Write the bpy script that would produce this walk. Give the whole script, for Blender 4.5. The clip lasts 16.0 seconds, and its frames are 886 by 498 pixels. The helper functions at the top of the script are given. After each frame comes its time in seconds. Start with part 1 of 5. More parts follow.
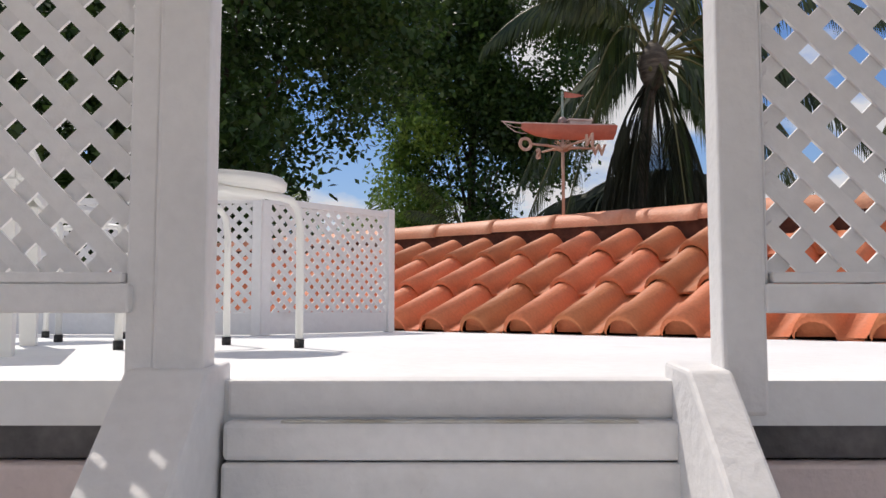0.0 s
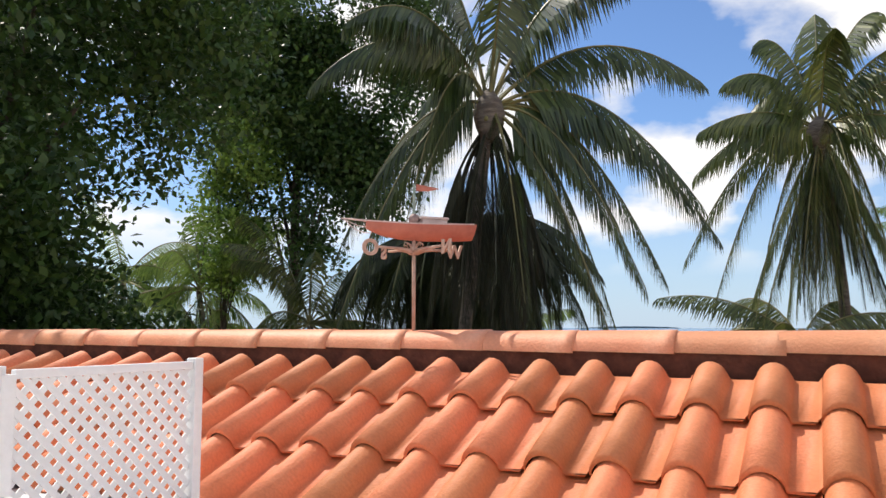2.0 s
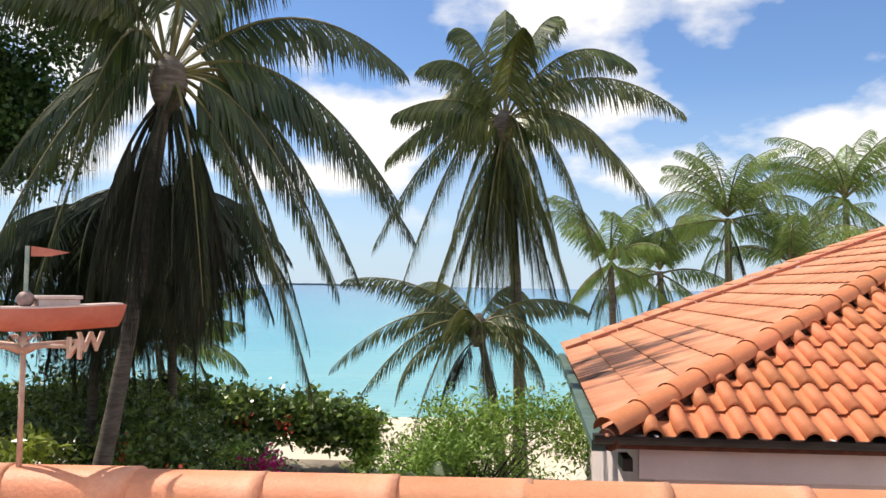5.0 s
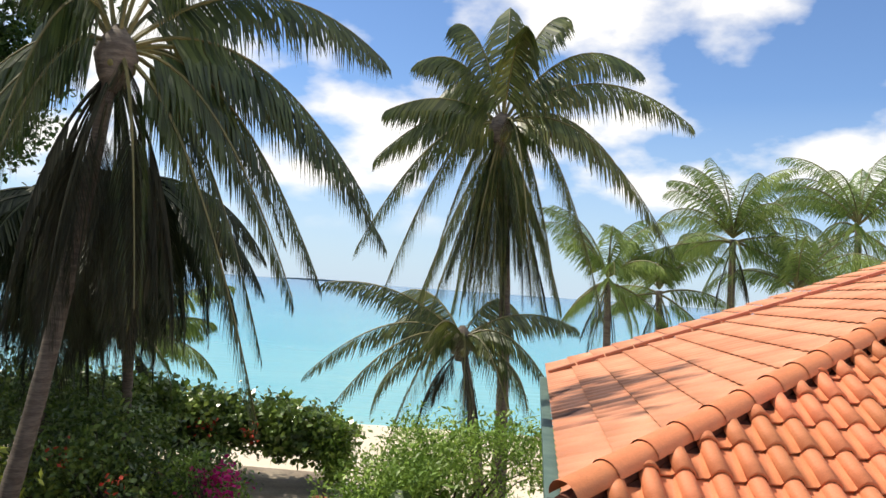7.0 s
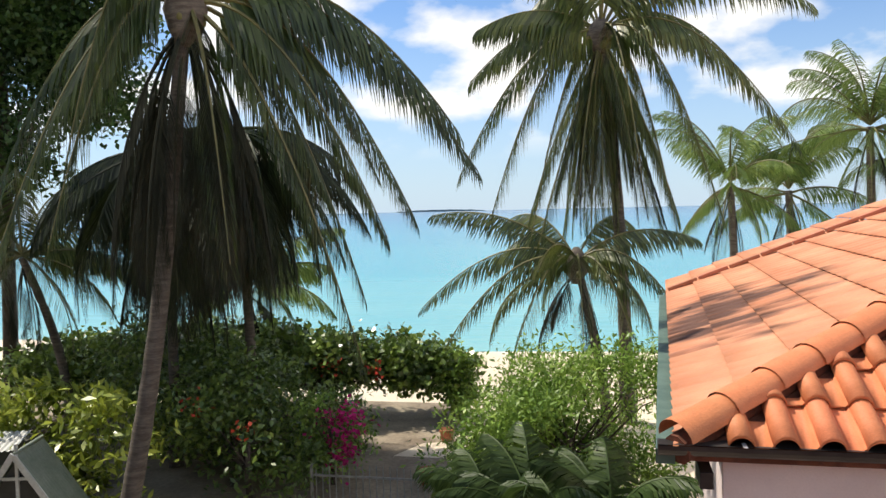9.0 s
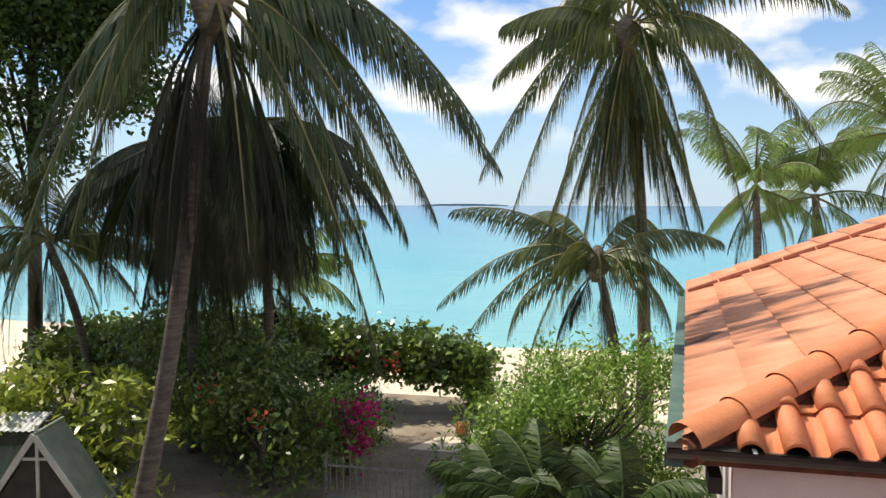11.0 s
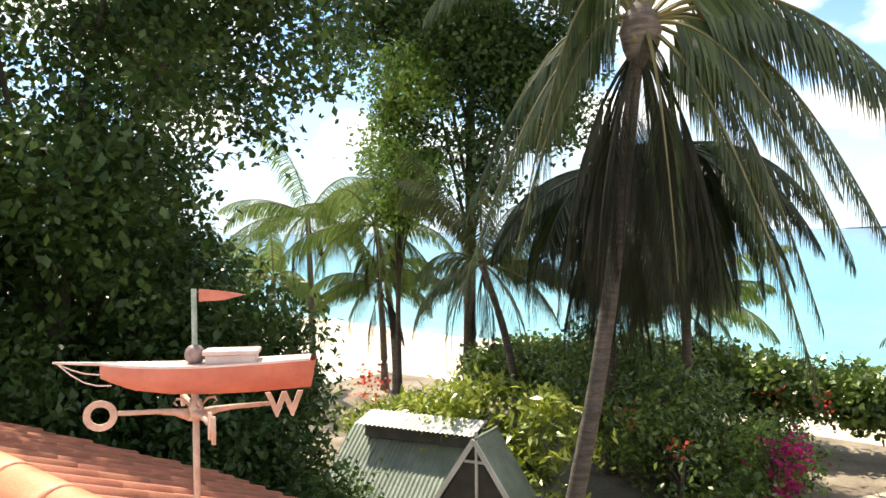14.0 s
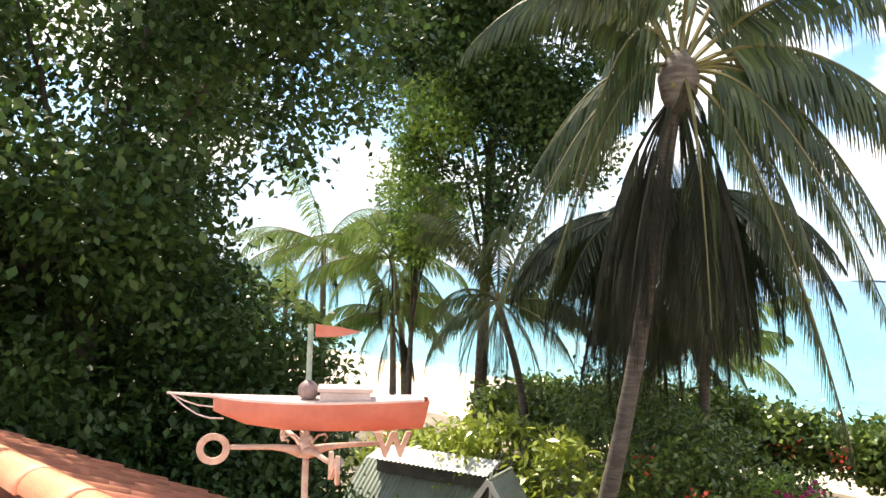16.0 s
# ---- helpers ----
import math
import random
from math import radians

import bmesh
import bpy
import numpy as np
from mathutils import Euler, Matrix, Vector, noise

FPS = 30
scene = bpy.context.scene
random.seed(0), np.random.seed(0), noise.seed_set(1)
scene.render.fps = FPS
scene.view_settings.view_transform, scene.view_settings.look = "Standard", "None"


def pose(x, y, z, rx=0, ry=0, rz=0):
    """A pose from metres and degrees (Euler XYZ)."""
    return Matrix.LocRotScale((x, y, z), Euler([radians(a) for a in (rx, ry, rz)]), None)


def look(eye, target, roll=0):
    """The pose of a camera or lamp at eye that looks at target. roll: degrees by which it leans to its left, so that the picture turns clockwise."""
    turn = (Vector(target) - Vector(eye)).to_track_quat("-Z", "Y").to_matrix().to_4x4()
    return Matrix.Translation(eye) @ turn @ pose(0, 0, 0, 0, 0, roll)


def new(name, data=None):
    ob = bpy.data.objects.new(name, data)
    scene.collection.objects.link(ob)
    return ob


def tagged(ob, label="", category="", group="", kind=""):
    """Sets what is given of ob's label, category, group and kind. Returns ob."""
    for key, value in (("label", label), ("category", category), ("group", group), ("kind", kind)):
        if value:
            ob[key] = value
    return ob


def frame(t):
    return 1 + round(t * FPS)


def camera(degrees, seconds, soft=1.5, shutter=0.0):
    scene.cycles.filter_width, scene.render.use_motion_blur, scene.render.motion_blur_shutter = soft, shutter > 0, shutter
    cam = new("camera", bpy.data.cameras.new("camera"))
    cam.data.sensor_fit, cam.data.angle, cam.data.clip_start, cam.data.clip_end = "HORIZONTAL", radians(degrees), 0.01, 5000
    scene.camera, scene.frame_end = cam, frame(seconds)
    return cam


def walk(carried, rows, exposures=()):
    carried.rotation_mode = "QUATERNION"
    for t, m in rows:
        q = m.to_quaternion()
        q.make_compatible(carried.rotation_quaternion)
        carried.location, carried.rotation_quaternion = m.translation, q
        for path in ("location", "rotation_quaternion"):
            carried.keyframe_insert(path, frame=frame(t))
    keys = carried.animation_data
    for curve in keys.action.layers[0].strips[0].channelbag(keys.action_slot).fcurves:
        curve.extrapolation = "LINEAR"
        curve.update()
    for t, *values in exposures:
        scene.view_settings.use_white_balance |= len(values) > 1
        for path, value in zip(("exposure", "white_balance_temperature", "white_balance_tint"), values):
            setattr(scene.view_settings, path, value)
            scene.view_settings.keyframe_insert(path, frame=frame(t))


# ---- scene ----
cam = camera(57.4, 16.0)
PATH = [
    (0, (3.008, -3.843, 0.097), (1.775, -2.274, 0.245), 0.0),
    (0.5, (2.858, -3.742, 0.154), (1.713, -2.117, 0.375), -0.1),
    (1, (2.706, -3.641, 0.294), (1.638, -1.967, 0.534), -0.0),
    (1.5, (2.639, -3.44, 0.463), (1.617, -1.74, 0.716), 0.7),
    (2, (2.554, -3.308, 0.62), (1.695, -1.512, 0.813), 0.0),
    (2.5, (2.498, -3.144, 0.779), (1.716, -1.308, 0.911), -0.2),
    (3, (2.344, -3.066, 0.844), (1.563, -1.228, 0.949), -1.3),
    (3.5, (2.345, -2.931, 0.946), (1.874, -0.987, 0.968), -3.0),
    (4, (2.368, -2.789, 1.068), (2.045, -0.815, 1.095), -0.6),
    (4.5, (2.332, -2.654, 1.111), (2.166, -0.662, 1.157), 1.9),
    (4.7, (2.271, -2.57, 1.137), (2.145, -0.576, 1.224), 0.8),
    (7, (2.62, -1.437, 1.335), (2.482, 0.555, 1.433), 4.1),
    (7.5, (2.753, -1.086, 1.335), (2.374, 0.877, 1.385), 0.2),
    (8, (2.721, -1.002, 1.354), (2.288, 0.95, 1.387), -1.7),
    (8.5, (2.713, -1.017, 1.376), (2.297, 0.939, 1.358), -1.7),
    (9, (2.813, -0.977, 1.396), (2.388, 0.975, 1.301), -1.3),
    (9.2, (2.845, -0.931, 1.391), (2.415, 1.019, 1.277), -1.3),
    (11.3, (2.861, -0.972, 1.417), (2.37, 0.964, 1.312), 0.5),
    (11.5, (2.853, -0.972, 1.426), (2.338, 0.959, 1.338), 0.4),
    (12, (2.873, -0.997, 1.41), (2.245, 0.901, 1.341), -0.3),
    (12.5, (2.815, -1.039, 1.42), (2.045, 0.805, 1.352), -0.8),
    (13, (2.741, -1.119, 1.426), (1.693, 0.584, 1.38), -1.9),
    (13.5, (2.676, -1.114, 1.419), (1.406, 0.431, 1.392), -1.5),
    (14, (2.667, -1.115, 1.423), (1.331, 0.373, 1.38), -0.6),
    (14.5, (2.643, -1.123, 1.43), (1.3, 0.357, 1.37), -0.3),
    (15, (2.645, -1.156, 1.431), (1.25, 0.275, 1.357), -0.0),
    (15.5, (2.609, -1.171, 1.425), (1.182, 0.23, 1.396), 0.4),
    (16, (2.442, -1.306, 1.442), (1.098, 0.174, 1.484), 2.0),
]
walk(cam, [(t, look(e, g, r)) for t, e, g, r in PATH], [(0, -0.6, 6600, 14), (1.0, -0.56, 6650, 14), (1.6, -0.27, 6750, 12), (2.2, 0.0, 6850, 12), (9.2, 0.06, 6980, 10), (12.2, 0.12, 7130, 9), (13.4, 0.55, 7350, 9), (16, 0.92, 7420, 11)])

# ---- world, sun ----
SUN = Vector((-0.66, 0.17, 1.0)).normalized()
world = bpy.data.worlds.new("world")
scene.world = world
world.use_nodes = True
wn, wl = world.node_tree.nodes, world.node_tree.links
wn.clear()
sky = wn.new("ShaderNodeTexSky")
sky.sky_type, sky.sun_disc = "NISHITA", False
sky.sun_elevation = math.asin(SUN.z)
sky.sun_rotation = math.atan2(SUN.x, SUN.y)
sky.air_density, sky.dust_density, sky.ozone_density = 1.0, 0.0, 3.0
tone = wn.new("ShaderNodeHueSaturation")
tone.inputs["Saturation"].default_value, tone.inputs["Value"].default_value = 1.0, 1.36
wl.new(sky.outputs[0], tone.inputs["Color"])
tint = wn.new("ShaderNodeVectorMath")
tint.operation = "MULTIPLY"
tint.inputs[1].default_value = (0.80, 0.95, 1.16)
wl.new(tone.outputs[0], tint.inputs[0])
coord = wn.new("ShaderNodeTexCoord")
sep = wn.new("ShaderNodeSeparateXYZ")
wl.new(coord.outputs["Generated"], sep.inputs[0])
# cumulus: direction flattened on to a plane overhead
zup = wn.new("ShaderNodeMath")
zup.operation = "MAXIMUM"
zup.inputs[1].default_value = 0.0
wl.new(sep.outputs["Z"], zup.inputs[0])
zadd = wn.new("ShaderNodeMath")
zadd.operation = "ADD"
zadd.inputs[1].default_value = 0.38
wl.new(zup.outputs[0], zadd.inputs[0])
comb = wn.new("ShaderNodeCombineXYZ")
for axis, k in (("X", 0), ("Y", 1)):
    dv = wn.new("ShaderNodeMath")
    dv.operation = "DIVIDE"
    wl.new(sep.outputs[axis], dv.inputs[0])
    wl.new(zadd.outputs[0], dv.inputs[1])
    wl.new(dv.outputs[0], comb.inputs[k])
cn = wn.new("ShaderNodeTexNoise")
cn.inputs["Scale"].default_value, cn.inputs["Detail"].default_value, cn.inputs["Roughness"].default_value = 2.3, 9, 0.5
off = wn.new("ShaderNodeVectorMath")
off.operation = "ADD"
off.inputs[1].default_value = (3.1, 1.7, 0.0)
wl.new(comb.outputs[0], off.inputs[0])
wl.new(off.outputs[0], cn.inputs["Vector"])
cr = wn.new("ShaderNodeValToRGB")
cr.color_ramp.elements[0].position, cr.color_ramp.elements[1].position = 0.47, 0.56
wl.new(cn.outputs["Fac"], cr.inputs[0])
cut = wn.new("ShaderNodeMapRange")
cut.inputs["From Min"].default_value, cut.inputs["From Max"].default_value = 0.06, 0.13
wl.new(sep.outputs["Z"], cut.inputs["Value"])
fac = wn.new("ShaderNodeMath")
fac.operation = "MULTIPLY"
wl.new(cr.outputs[0], fac.inputs[0])
wl.new(cut.outputs[0], fac.inputs[1])
mix = wn.new("ShaderNodeMix")
mix.data_type = "RGBA"
wl.new(fac.outputs[0], mix.inputs[0])
low = wn.new("ShaderNodeMapRange")
low.inputs["From Min"].default_value, low.inputs["From Max"].default_value = 0.0, 0.24
low.inputs["To Min"].default_value, low.inputs["To Max"].default_value = 0.85, 0.0
wl.new(sep.outputs["Z"], low.inputs["Value"])
pale = wn.new("ShaderNodeMix")
pale.data_type = "RGBA"
wl.new(low.outputs[0], pale.inputs[0])
wl.new(tint.outputs[0], pale.inputs[6])
pale.inputs[7].default_value = (5.2, 7.0, 9.2, 1)
wl.new(pale.outputs[2], mix.inputs[6])
mix.inputs[7].default_value = (10.6, 10.8, 11.0, 1)
bg = wn.new("ShaderNodeBackground")
bg.inputs["Strength"].default_value = 0.1
wl.new(mix.outputs[2], bg.inputs[0])
wo = wn.new("ShaderNodeOutputWorld")
wl.new(bg.outputs[0], wo.inputs[0])

sun = new("sun", bpy.data.lights.new("sun", "SUN"))
sun.data.energy, sun.data.angle, sun.data.color = 5.4, radians(0.55), (1.0, 0.95, 0.87)
sun.matrix_world = look(SUN * 50, (0, 0, 0))


# ---- materials ----
def mat(name, c1, c2=None, scale=8.0, rough=0.7, bump=0.0, bscale=60.0, metal=0.0, spec=0.4, vary=0.0, stretch=(1, 1, 1),
        fine=0.0, trans=0.0, c3=None):
    """Two-scale noise colour between c1 and c2, fine speckle, bump and a per-object or per-island change of value."""
    m = bpy.data.materials.new(name)
    m.use_nodes = True
    n, l = m.node_tree.nodes, m.node_tree.links
    b = n["Principled BSDF"]
    b.inputs["Roughness"].default_value, b.inputs["Metallic"].default_value = rough, metal
    b.inputs["Specular IOR Level"].default_value = spec
    tc = n.new("ShaderNodeTexCoord")
    mp = n.new("ShaderNodeMapping")
    mp.inputs["Scale"].default_value = stretch
    l.new(tc.outputs["Object"], mp.inputs[0])
    tx = n.new("ShaderNodeTexNoise")
    tx.inputs["Scale"].default_value, tx.inputs["Detail"].default_value = scale, 6
    l.new(mp.outputs[0], tx.inputs["Vector"])
    rp = n.new("ShaderNodeValToRGB")
    e = rp.color_ramp.elements
    e[0].position, e[1].position = 0.36, 0.66
    e[0].color, e[1].color = (*c1, 1), (*(c2 or c1), 1)
    if c3:
        e3 = e.new(0.8)
        e3.color = (*c3, 1)
    l.new(tx.outputs["Fac"], rp.inputs[0])
    out = rp.outputs[0]
    hs = n.new("ShaderNodeHueSaturation")
    l.new(out, hs.inputs["Color"])
    if vary:
        oi = n.new("ShaderNodeObjectInfo")
        ge = n.new("ShaderNodeNewGeometry")
        ad = n.new("ShaderNodeMath")
        ad.operation = "ADD"
        l.new(oi.outputs["Random"], ad.inputs[0])
        l.new(ge.outputs["Random Per Island"], ad.inputs[1])
        fr = n.new("ShaderNodeMath")
        fr.operation = "FRACT"
        l.new(ad.outputs[0], fr.inputs[0])
        mr = n.new("ShaderNodeMapRange")
        mr.inputs["To Min"].default_value, mr.inputs["To Max"].default_value = 1 - vary, 1 + vary
        l.new(fr.outputs[0], mr.inputs["Value"])
        l.new(mr.outputs[0], hs.inputs["Value"])
        mh = n.new("ShaderNodeMapRange")
        mh.inputs["To Min"].default_value, mh.inputs["To Max"].default_value = 0.5 + vary * 0.03, 0.5 - vary * 0.03
        l.new(fr.outputs[0], mh.inputs["Value"])
        l.new(mh.outputs[0], hs.inputs["Hue"])
    out = hs.outputs[0]
    if fine:
        t2 = n.new("ShaderNodeTexNoise")
        t2.inputs["Scale"].default_value, t2.inputs["Detail"].default_value = bscale, 4
        l.new(mp.outputs[0], t2.inputs["Vector"])
        m2 = n.new("ShaderNodeMapRange")
        m2.inputs["From Min"].default_value, m2.inputs["From Max"].default_value = 0.3, 0.7
        m2.inputs["To Min"].default_value, m2.inputs["To Max"].default_value = 1 - fine, 1 + fine
        l.new(t2.outputs["Fac"], m2.inputs["Value"])
        vm = n.new("ShaderNodeVectorMath")
        vm.operation = "SCALE"
        l.new(out, vm.inputs[0])
        l.new(m2.outputs[0], vm.inputs["Scale"])
        out = vm.outputs[0]
    l.new(out, b.inputs["Base Color"])
    if bump:
        tb = n.new("ShaderNodeTexNoise")
        tb.inputs["Scale"].default_value, tb.inputs["Detail"].default_value = bscale, 5
        l.new(mp.outputs[0], tb.inputs["Vector"])
        bp = n.new("ShaderNodeBump")
        bp.inputs["Strength"].default_value, bp.inputs["Distance"].default_value = bump, 0.01
        l.new(tb.outputs["Fac"], bp.inputs["Height"])
        l.new(bp.outputs[0], b.inputs["Normal"])
    if trans:
        tl = n.new("ShaderNodeBsdfTranslucent")
        l.new(out, tl.inputs["Color"])
        ms = n.new("ShaderNodeMixShader")
        ms.inputs[0].default_value = trans
        l.new(b.outputs[0], ms.inputs[1])
        l.new(tl.outputs[0], ms.inputs[2])
        l.new(ms.outputs[0], n["Material Output"].inputs["Surface"])
    return m


M_white = mat("white_paint", (0.74, 0.73, 0.72), (0.82, 0.81, 0.80), 3, 0.55, 0.25, 45, vary=0.03, fine=0.03, c3=(0.62, 0.60, 0.57))
M_slab = mat("terrace_coating", (0.78, 0.78, 0.77), (0.85, 0.85, 0.84), 1.8, 0.7, 0.3, 30, fine=0.03, c3=(0.70, 0.69, 0.66))
M_stain = mat("dirty_ledge", (0.42, 0.36, 0.26), (0.70, 0.68, 0.64), 12, 0.8, 0.3, 60, fine=0.1)
M_dark = mat("dark_band", (0.09, 0.085, 0.085), (0.17, 0.16, 0.155), 10, 0.8, 0.3, 40, fine=0.1)
M_pink = mat("pale_pink_render", (0.62, 0.52, 0.50), (0.70, 0.60, 0.57), 2.5, 0.8, 0.3, 80, fine=0.03)
M_tile = mat("terracotta_tile", (0.58, 0.175, 0.07), (0.70, 0.24, 0.105), 5, 0.62, 0.3, 90, vary=0.14, fine=0.07, c3=(0.66, 0.27, 0.14))
M_tileb = mat("dull_red_tile", (0.38, 0.13, 0.075), (0.50, 0.20, 0.12), 3, 0.72, 0.3, 90, vary=0.16, fine=0.07, c3=(0.56, 0.27, 0.18))
M_ridge = mat("bleached_ridge_tile", (0.60, 0.215, 0.10), (0.72, 0.31, 0.165), 4, 0.55, 0.25, 90, vary=0.12, fine=0.06, c3=(0.78, 0.40, 0.25))
# Mortar and underlay, darkened so the colour holds the shade of the gaps.
M_mortar = mat("shade_dark_mortar", (0.10, 0.035, 0.02), (0.17, 0.06, 0.035), 14, 0.9, 0.5, 50, fine=0.1)
M_soot = mat("lichen_stain", (0.13, 0.06, 0.04), (0.24, 0.10, 0.06), 18, 0.9, 0.3, 80, fine=0.15)
M_hull = mat("red_vane_paint", (0.42, 0.13, 0.09), (0.52, 0.19, 0.13), 9, 0.55, 0.15, 60, fine=0.06)
M_vane = mat("weathered_vane_metal", (0.42, 0.27, 0.20), (0.55, 0.38, 0.30), 14, 0.6, 0.2, 90, metal=0.1, fine=0.1)
M_ball = mat("dull_mauve_metal", (0.20, 0.13, 0.12), (0.30, 0.21, 0.19), 14, 0.55, 0.2, 90, metal=0.2, fine=0.1)
M_deck = mat("faded_pink_deck", (0.52, 0.40, 0.36), (0.62, 0.50, 0.46), 20, 0.6, 0.15, 90, fine=0.06)
M_copper = mat("verdigris_pole", (0.18, 0.26, 0.22), (0.30, 0.36, 0.31), 30, 0.6, 0.2, 90, fine=0.1)
M_gut = mat("dark_gutter", (0.02, 0.018, 0.018), (0.04, 0.035, 0.033), 6, 0.45, 0.1, 50)
M_green = mat("green_trim", (0.06, 0.11, 0.09), (0.10, 0.16, 0.13), 6, 0.6, 0.2, 50)
M_rubber = mat("rubber_foot", (0.02, 0.02, 0.02), (0.035, 0.035, 0.035), 20, 0.7)
M_plastic = mat("white_enamel", (0.80, 0.80, 0.76), (0.84, 0.84, 0.80), 5, 0.35, 0.05, 60, spec=0.5)
M_bark = mat("palm_bark", (0.085, 0.07, 0.056), (0.165, 0.14, 0.112), 5, 0.9, 0.6, 22, stretch=(1, 1, 5), fine=0.2)
M_bark2 = mat("tree_bark", (0.06, 0.045, 0.035), (0.12, 0.095, 0.075), 5, 0.9, 0.6, 25, fine=0.2)
M_frond = mat("palm_leaflets", (0.05, 0.082, 0.018), (0.125, 0.15, 0.036), 1.5, 0.35, vary=0.45, spec=0.6, trans=0.16)
# Darker leaflet copy: its colour carries the backlit shade of the tall palm.
M_frondm = mat("backlit_palm_leaflets", (0.028, 0.052, 0.014), (0.075, 0.108, 0.03), 1.5, 0.33, vary=0.45, spec=0.6, trans=0.12)
# Lighter copy of the palm leaflets, with sunlight put into the colour.
M_frondl = mat("sunlit_palm_leaflets", (0.12, 0.20, 0.045), (0.23, 0.31, 0.085), 1.5, 0.45, vary=0.35, spec=0.4, trans=0.3)
M_frondd = mat("dark_palm_leaflets", (0.030, 0.062, 0.014), (0.06, 0.10, 0.024), 1.5, 0.5, vary=0.35, spec=0.3, trans=0.2)
# Dry leaves; the crown's shade over them is part of this near-black colour.
M_dead = mat("shaded_dry_fronds", (0.018, 0.021, 0.010), (0.034, 0.036, 0.017), 2.0, 0.7, vary=0.35, trans=0.08)
M_rachis = mat("frond_stalk", (0.10, 0.10, 0.035), (0.18, 0.165, 0.065), 3, 0.5, fine=0.1)
# Leaflet copy darkened so that its colour holds the taller palm's shade.
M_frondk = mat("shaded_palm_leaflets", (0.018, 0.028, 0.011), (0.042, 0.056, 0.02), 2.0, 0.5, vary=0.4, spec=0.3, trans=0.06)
M_nut = mat("coconut_husk", (0.10, 0.11, 0.035), (0.17, 0.15, 0.05), 8, 0.5, vary=0.2)
M_leafd = mat("dark_tree_leaves", (0.029, 0.068, 0.016), (0.074, 0.135, 0.030), 0.6, 0.42, vary=0.4, spec=0.4, trans=0.34)
M_leafm = mat("hedge_leaves", (0.09, 0.15, 0.03), (0.19, 0.28, 0.06), 1.2, 0.32, vary=0.5, spec=0.6, trans=0.25)
M_leafy = mat("yellow_green_leaves", (0.22, 0.29, 0.035), (0.42, 0.48, 0.08), 1.5, 0.34, vary=0.45, spec=0.6, trans=0.25)
M_leafb = mat("bright_bush_leaves", (0.15, 0.27, 0.045), (0.28, 0.41, 0.08), 1.5, 0.45, vary=0.35, spec=0.4, trans=0.28)
M_pinkf = mat("bougainvillea_bracts", (0.55, 0.02, 0.17), (0.72, 0.05, 0.28), 5, 0.6, vary=0.3, trans=0.3)
M_redf = mat("red_blossom", (0.55, 0.05, 0.03), (0.7, 0.12, 0.06), 5, 0.6, vary=0.3, trans=0.2)
M_sand = mat("pale_sand", (0.60, 0.51, 0.39), (0.70, 0.61, 0.48), 0.5, 0.95, 0.5, 9, fine=0.08, spec=0.1)
M_earth = mat("garden_earth", (0.20, 0.16, 0.12), (0.33, 0.28, 0.21), 1.2, 0.95, 0.5, 14, fine=0.15, spec=0.1)
M_iron = mat("grey_iron", (0.20, 0.20, 0.19), (0.30, 0.30, 0.28), 10, 0.6, 0.1, 50)
M_pot = mat("terracotta_pot", (0.34, 0.12, 0.06), (0.44, 0.18, 0.10), 9, 0.8, 0.2, 60, fine=0.08)
M_tin = mat("weathered_green_tin", (0.17, 0.21, 0.16), (0.26, 0.30, 0.24), 2.5, 0.6, 0.15, 30, metal=0.1, fine=0.1, c3=(0.36, 0.38, 0.33))
M_tinw = mat("pale_tin_cap", (0.55, 0.56, 0.53), (0.68, 0.69, 0.66), 2.5, 0.5, 0.15, 30, fine=0.08)
M_shedw = mat("grey_shed_boards", (0.25, 0.24, 0.22), (0.36, 0.35, 0.32), 4, 0.8, 0.3, 30, stretch=(1, 1, 0.2), fine=0.1)
# Near-black colour that stands for shade in the shed's gable and vent.
M_shade = mat("shed_shade", (0.05, 0.05, 0.045), (0.08, 0.08, 0.07), 4, 0.9)
M_wood = mat("grey_post_wood", (0.28, 0.24, 0.20), (0.40, 0.35, 0.29), 5, 0.85, 0.3, 30)


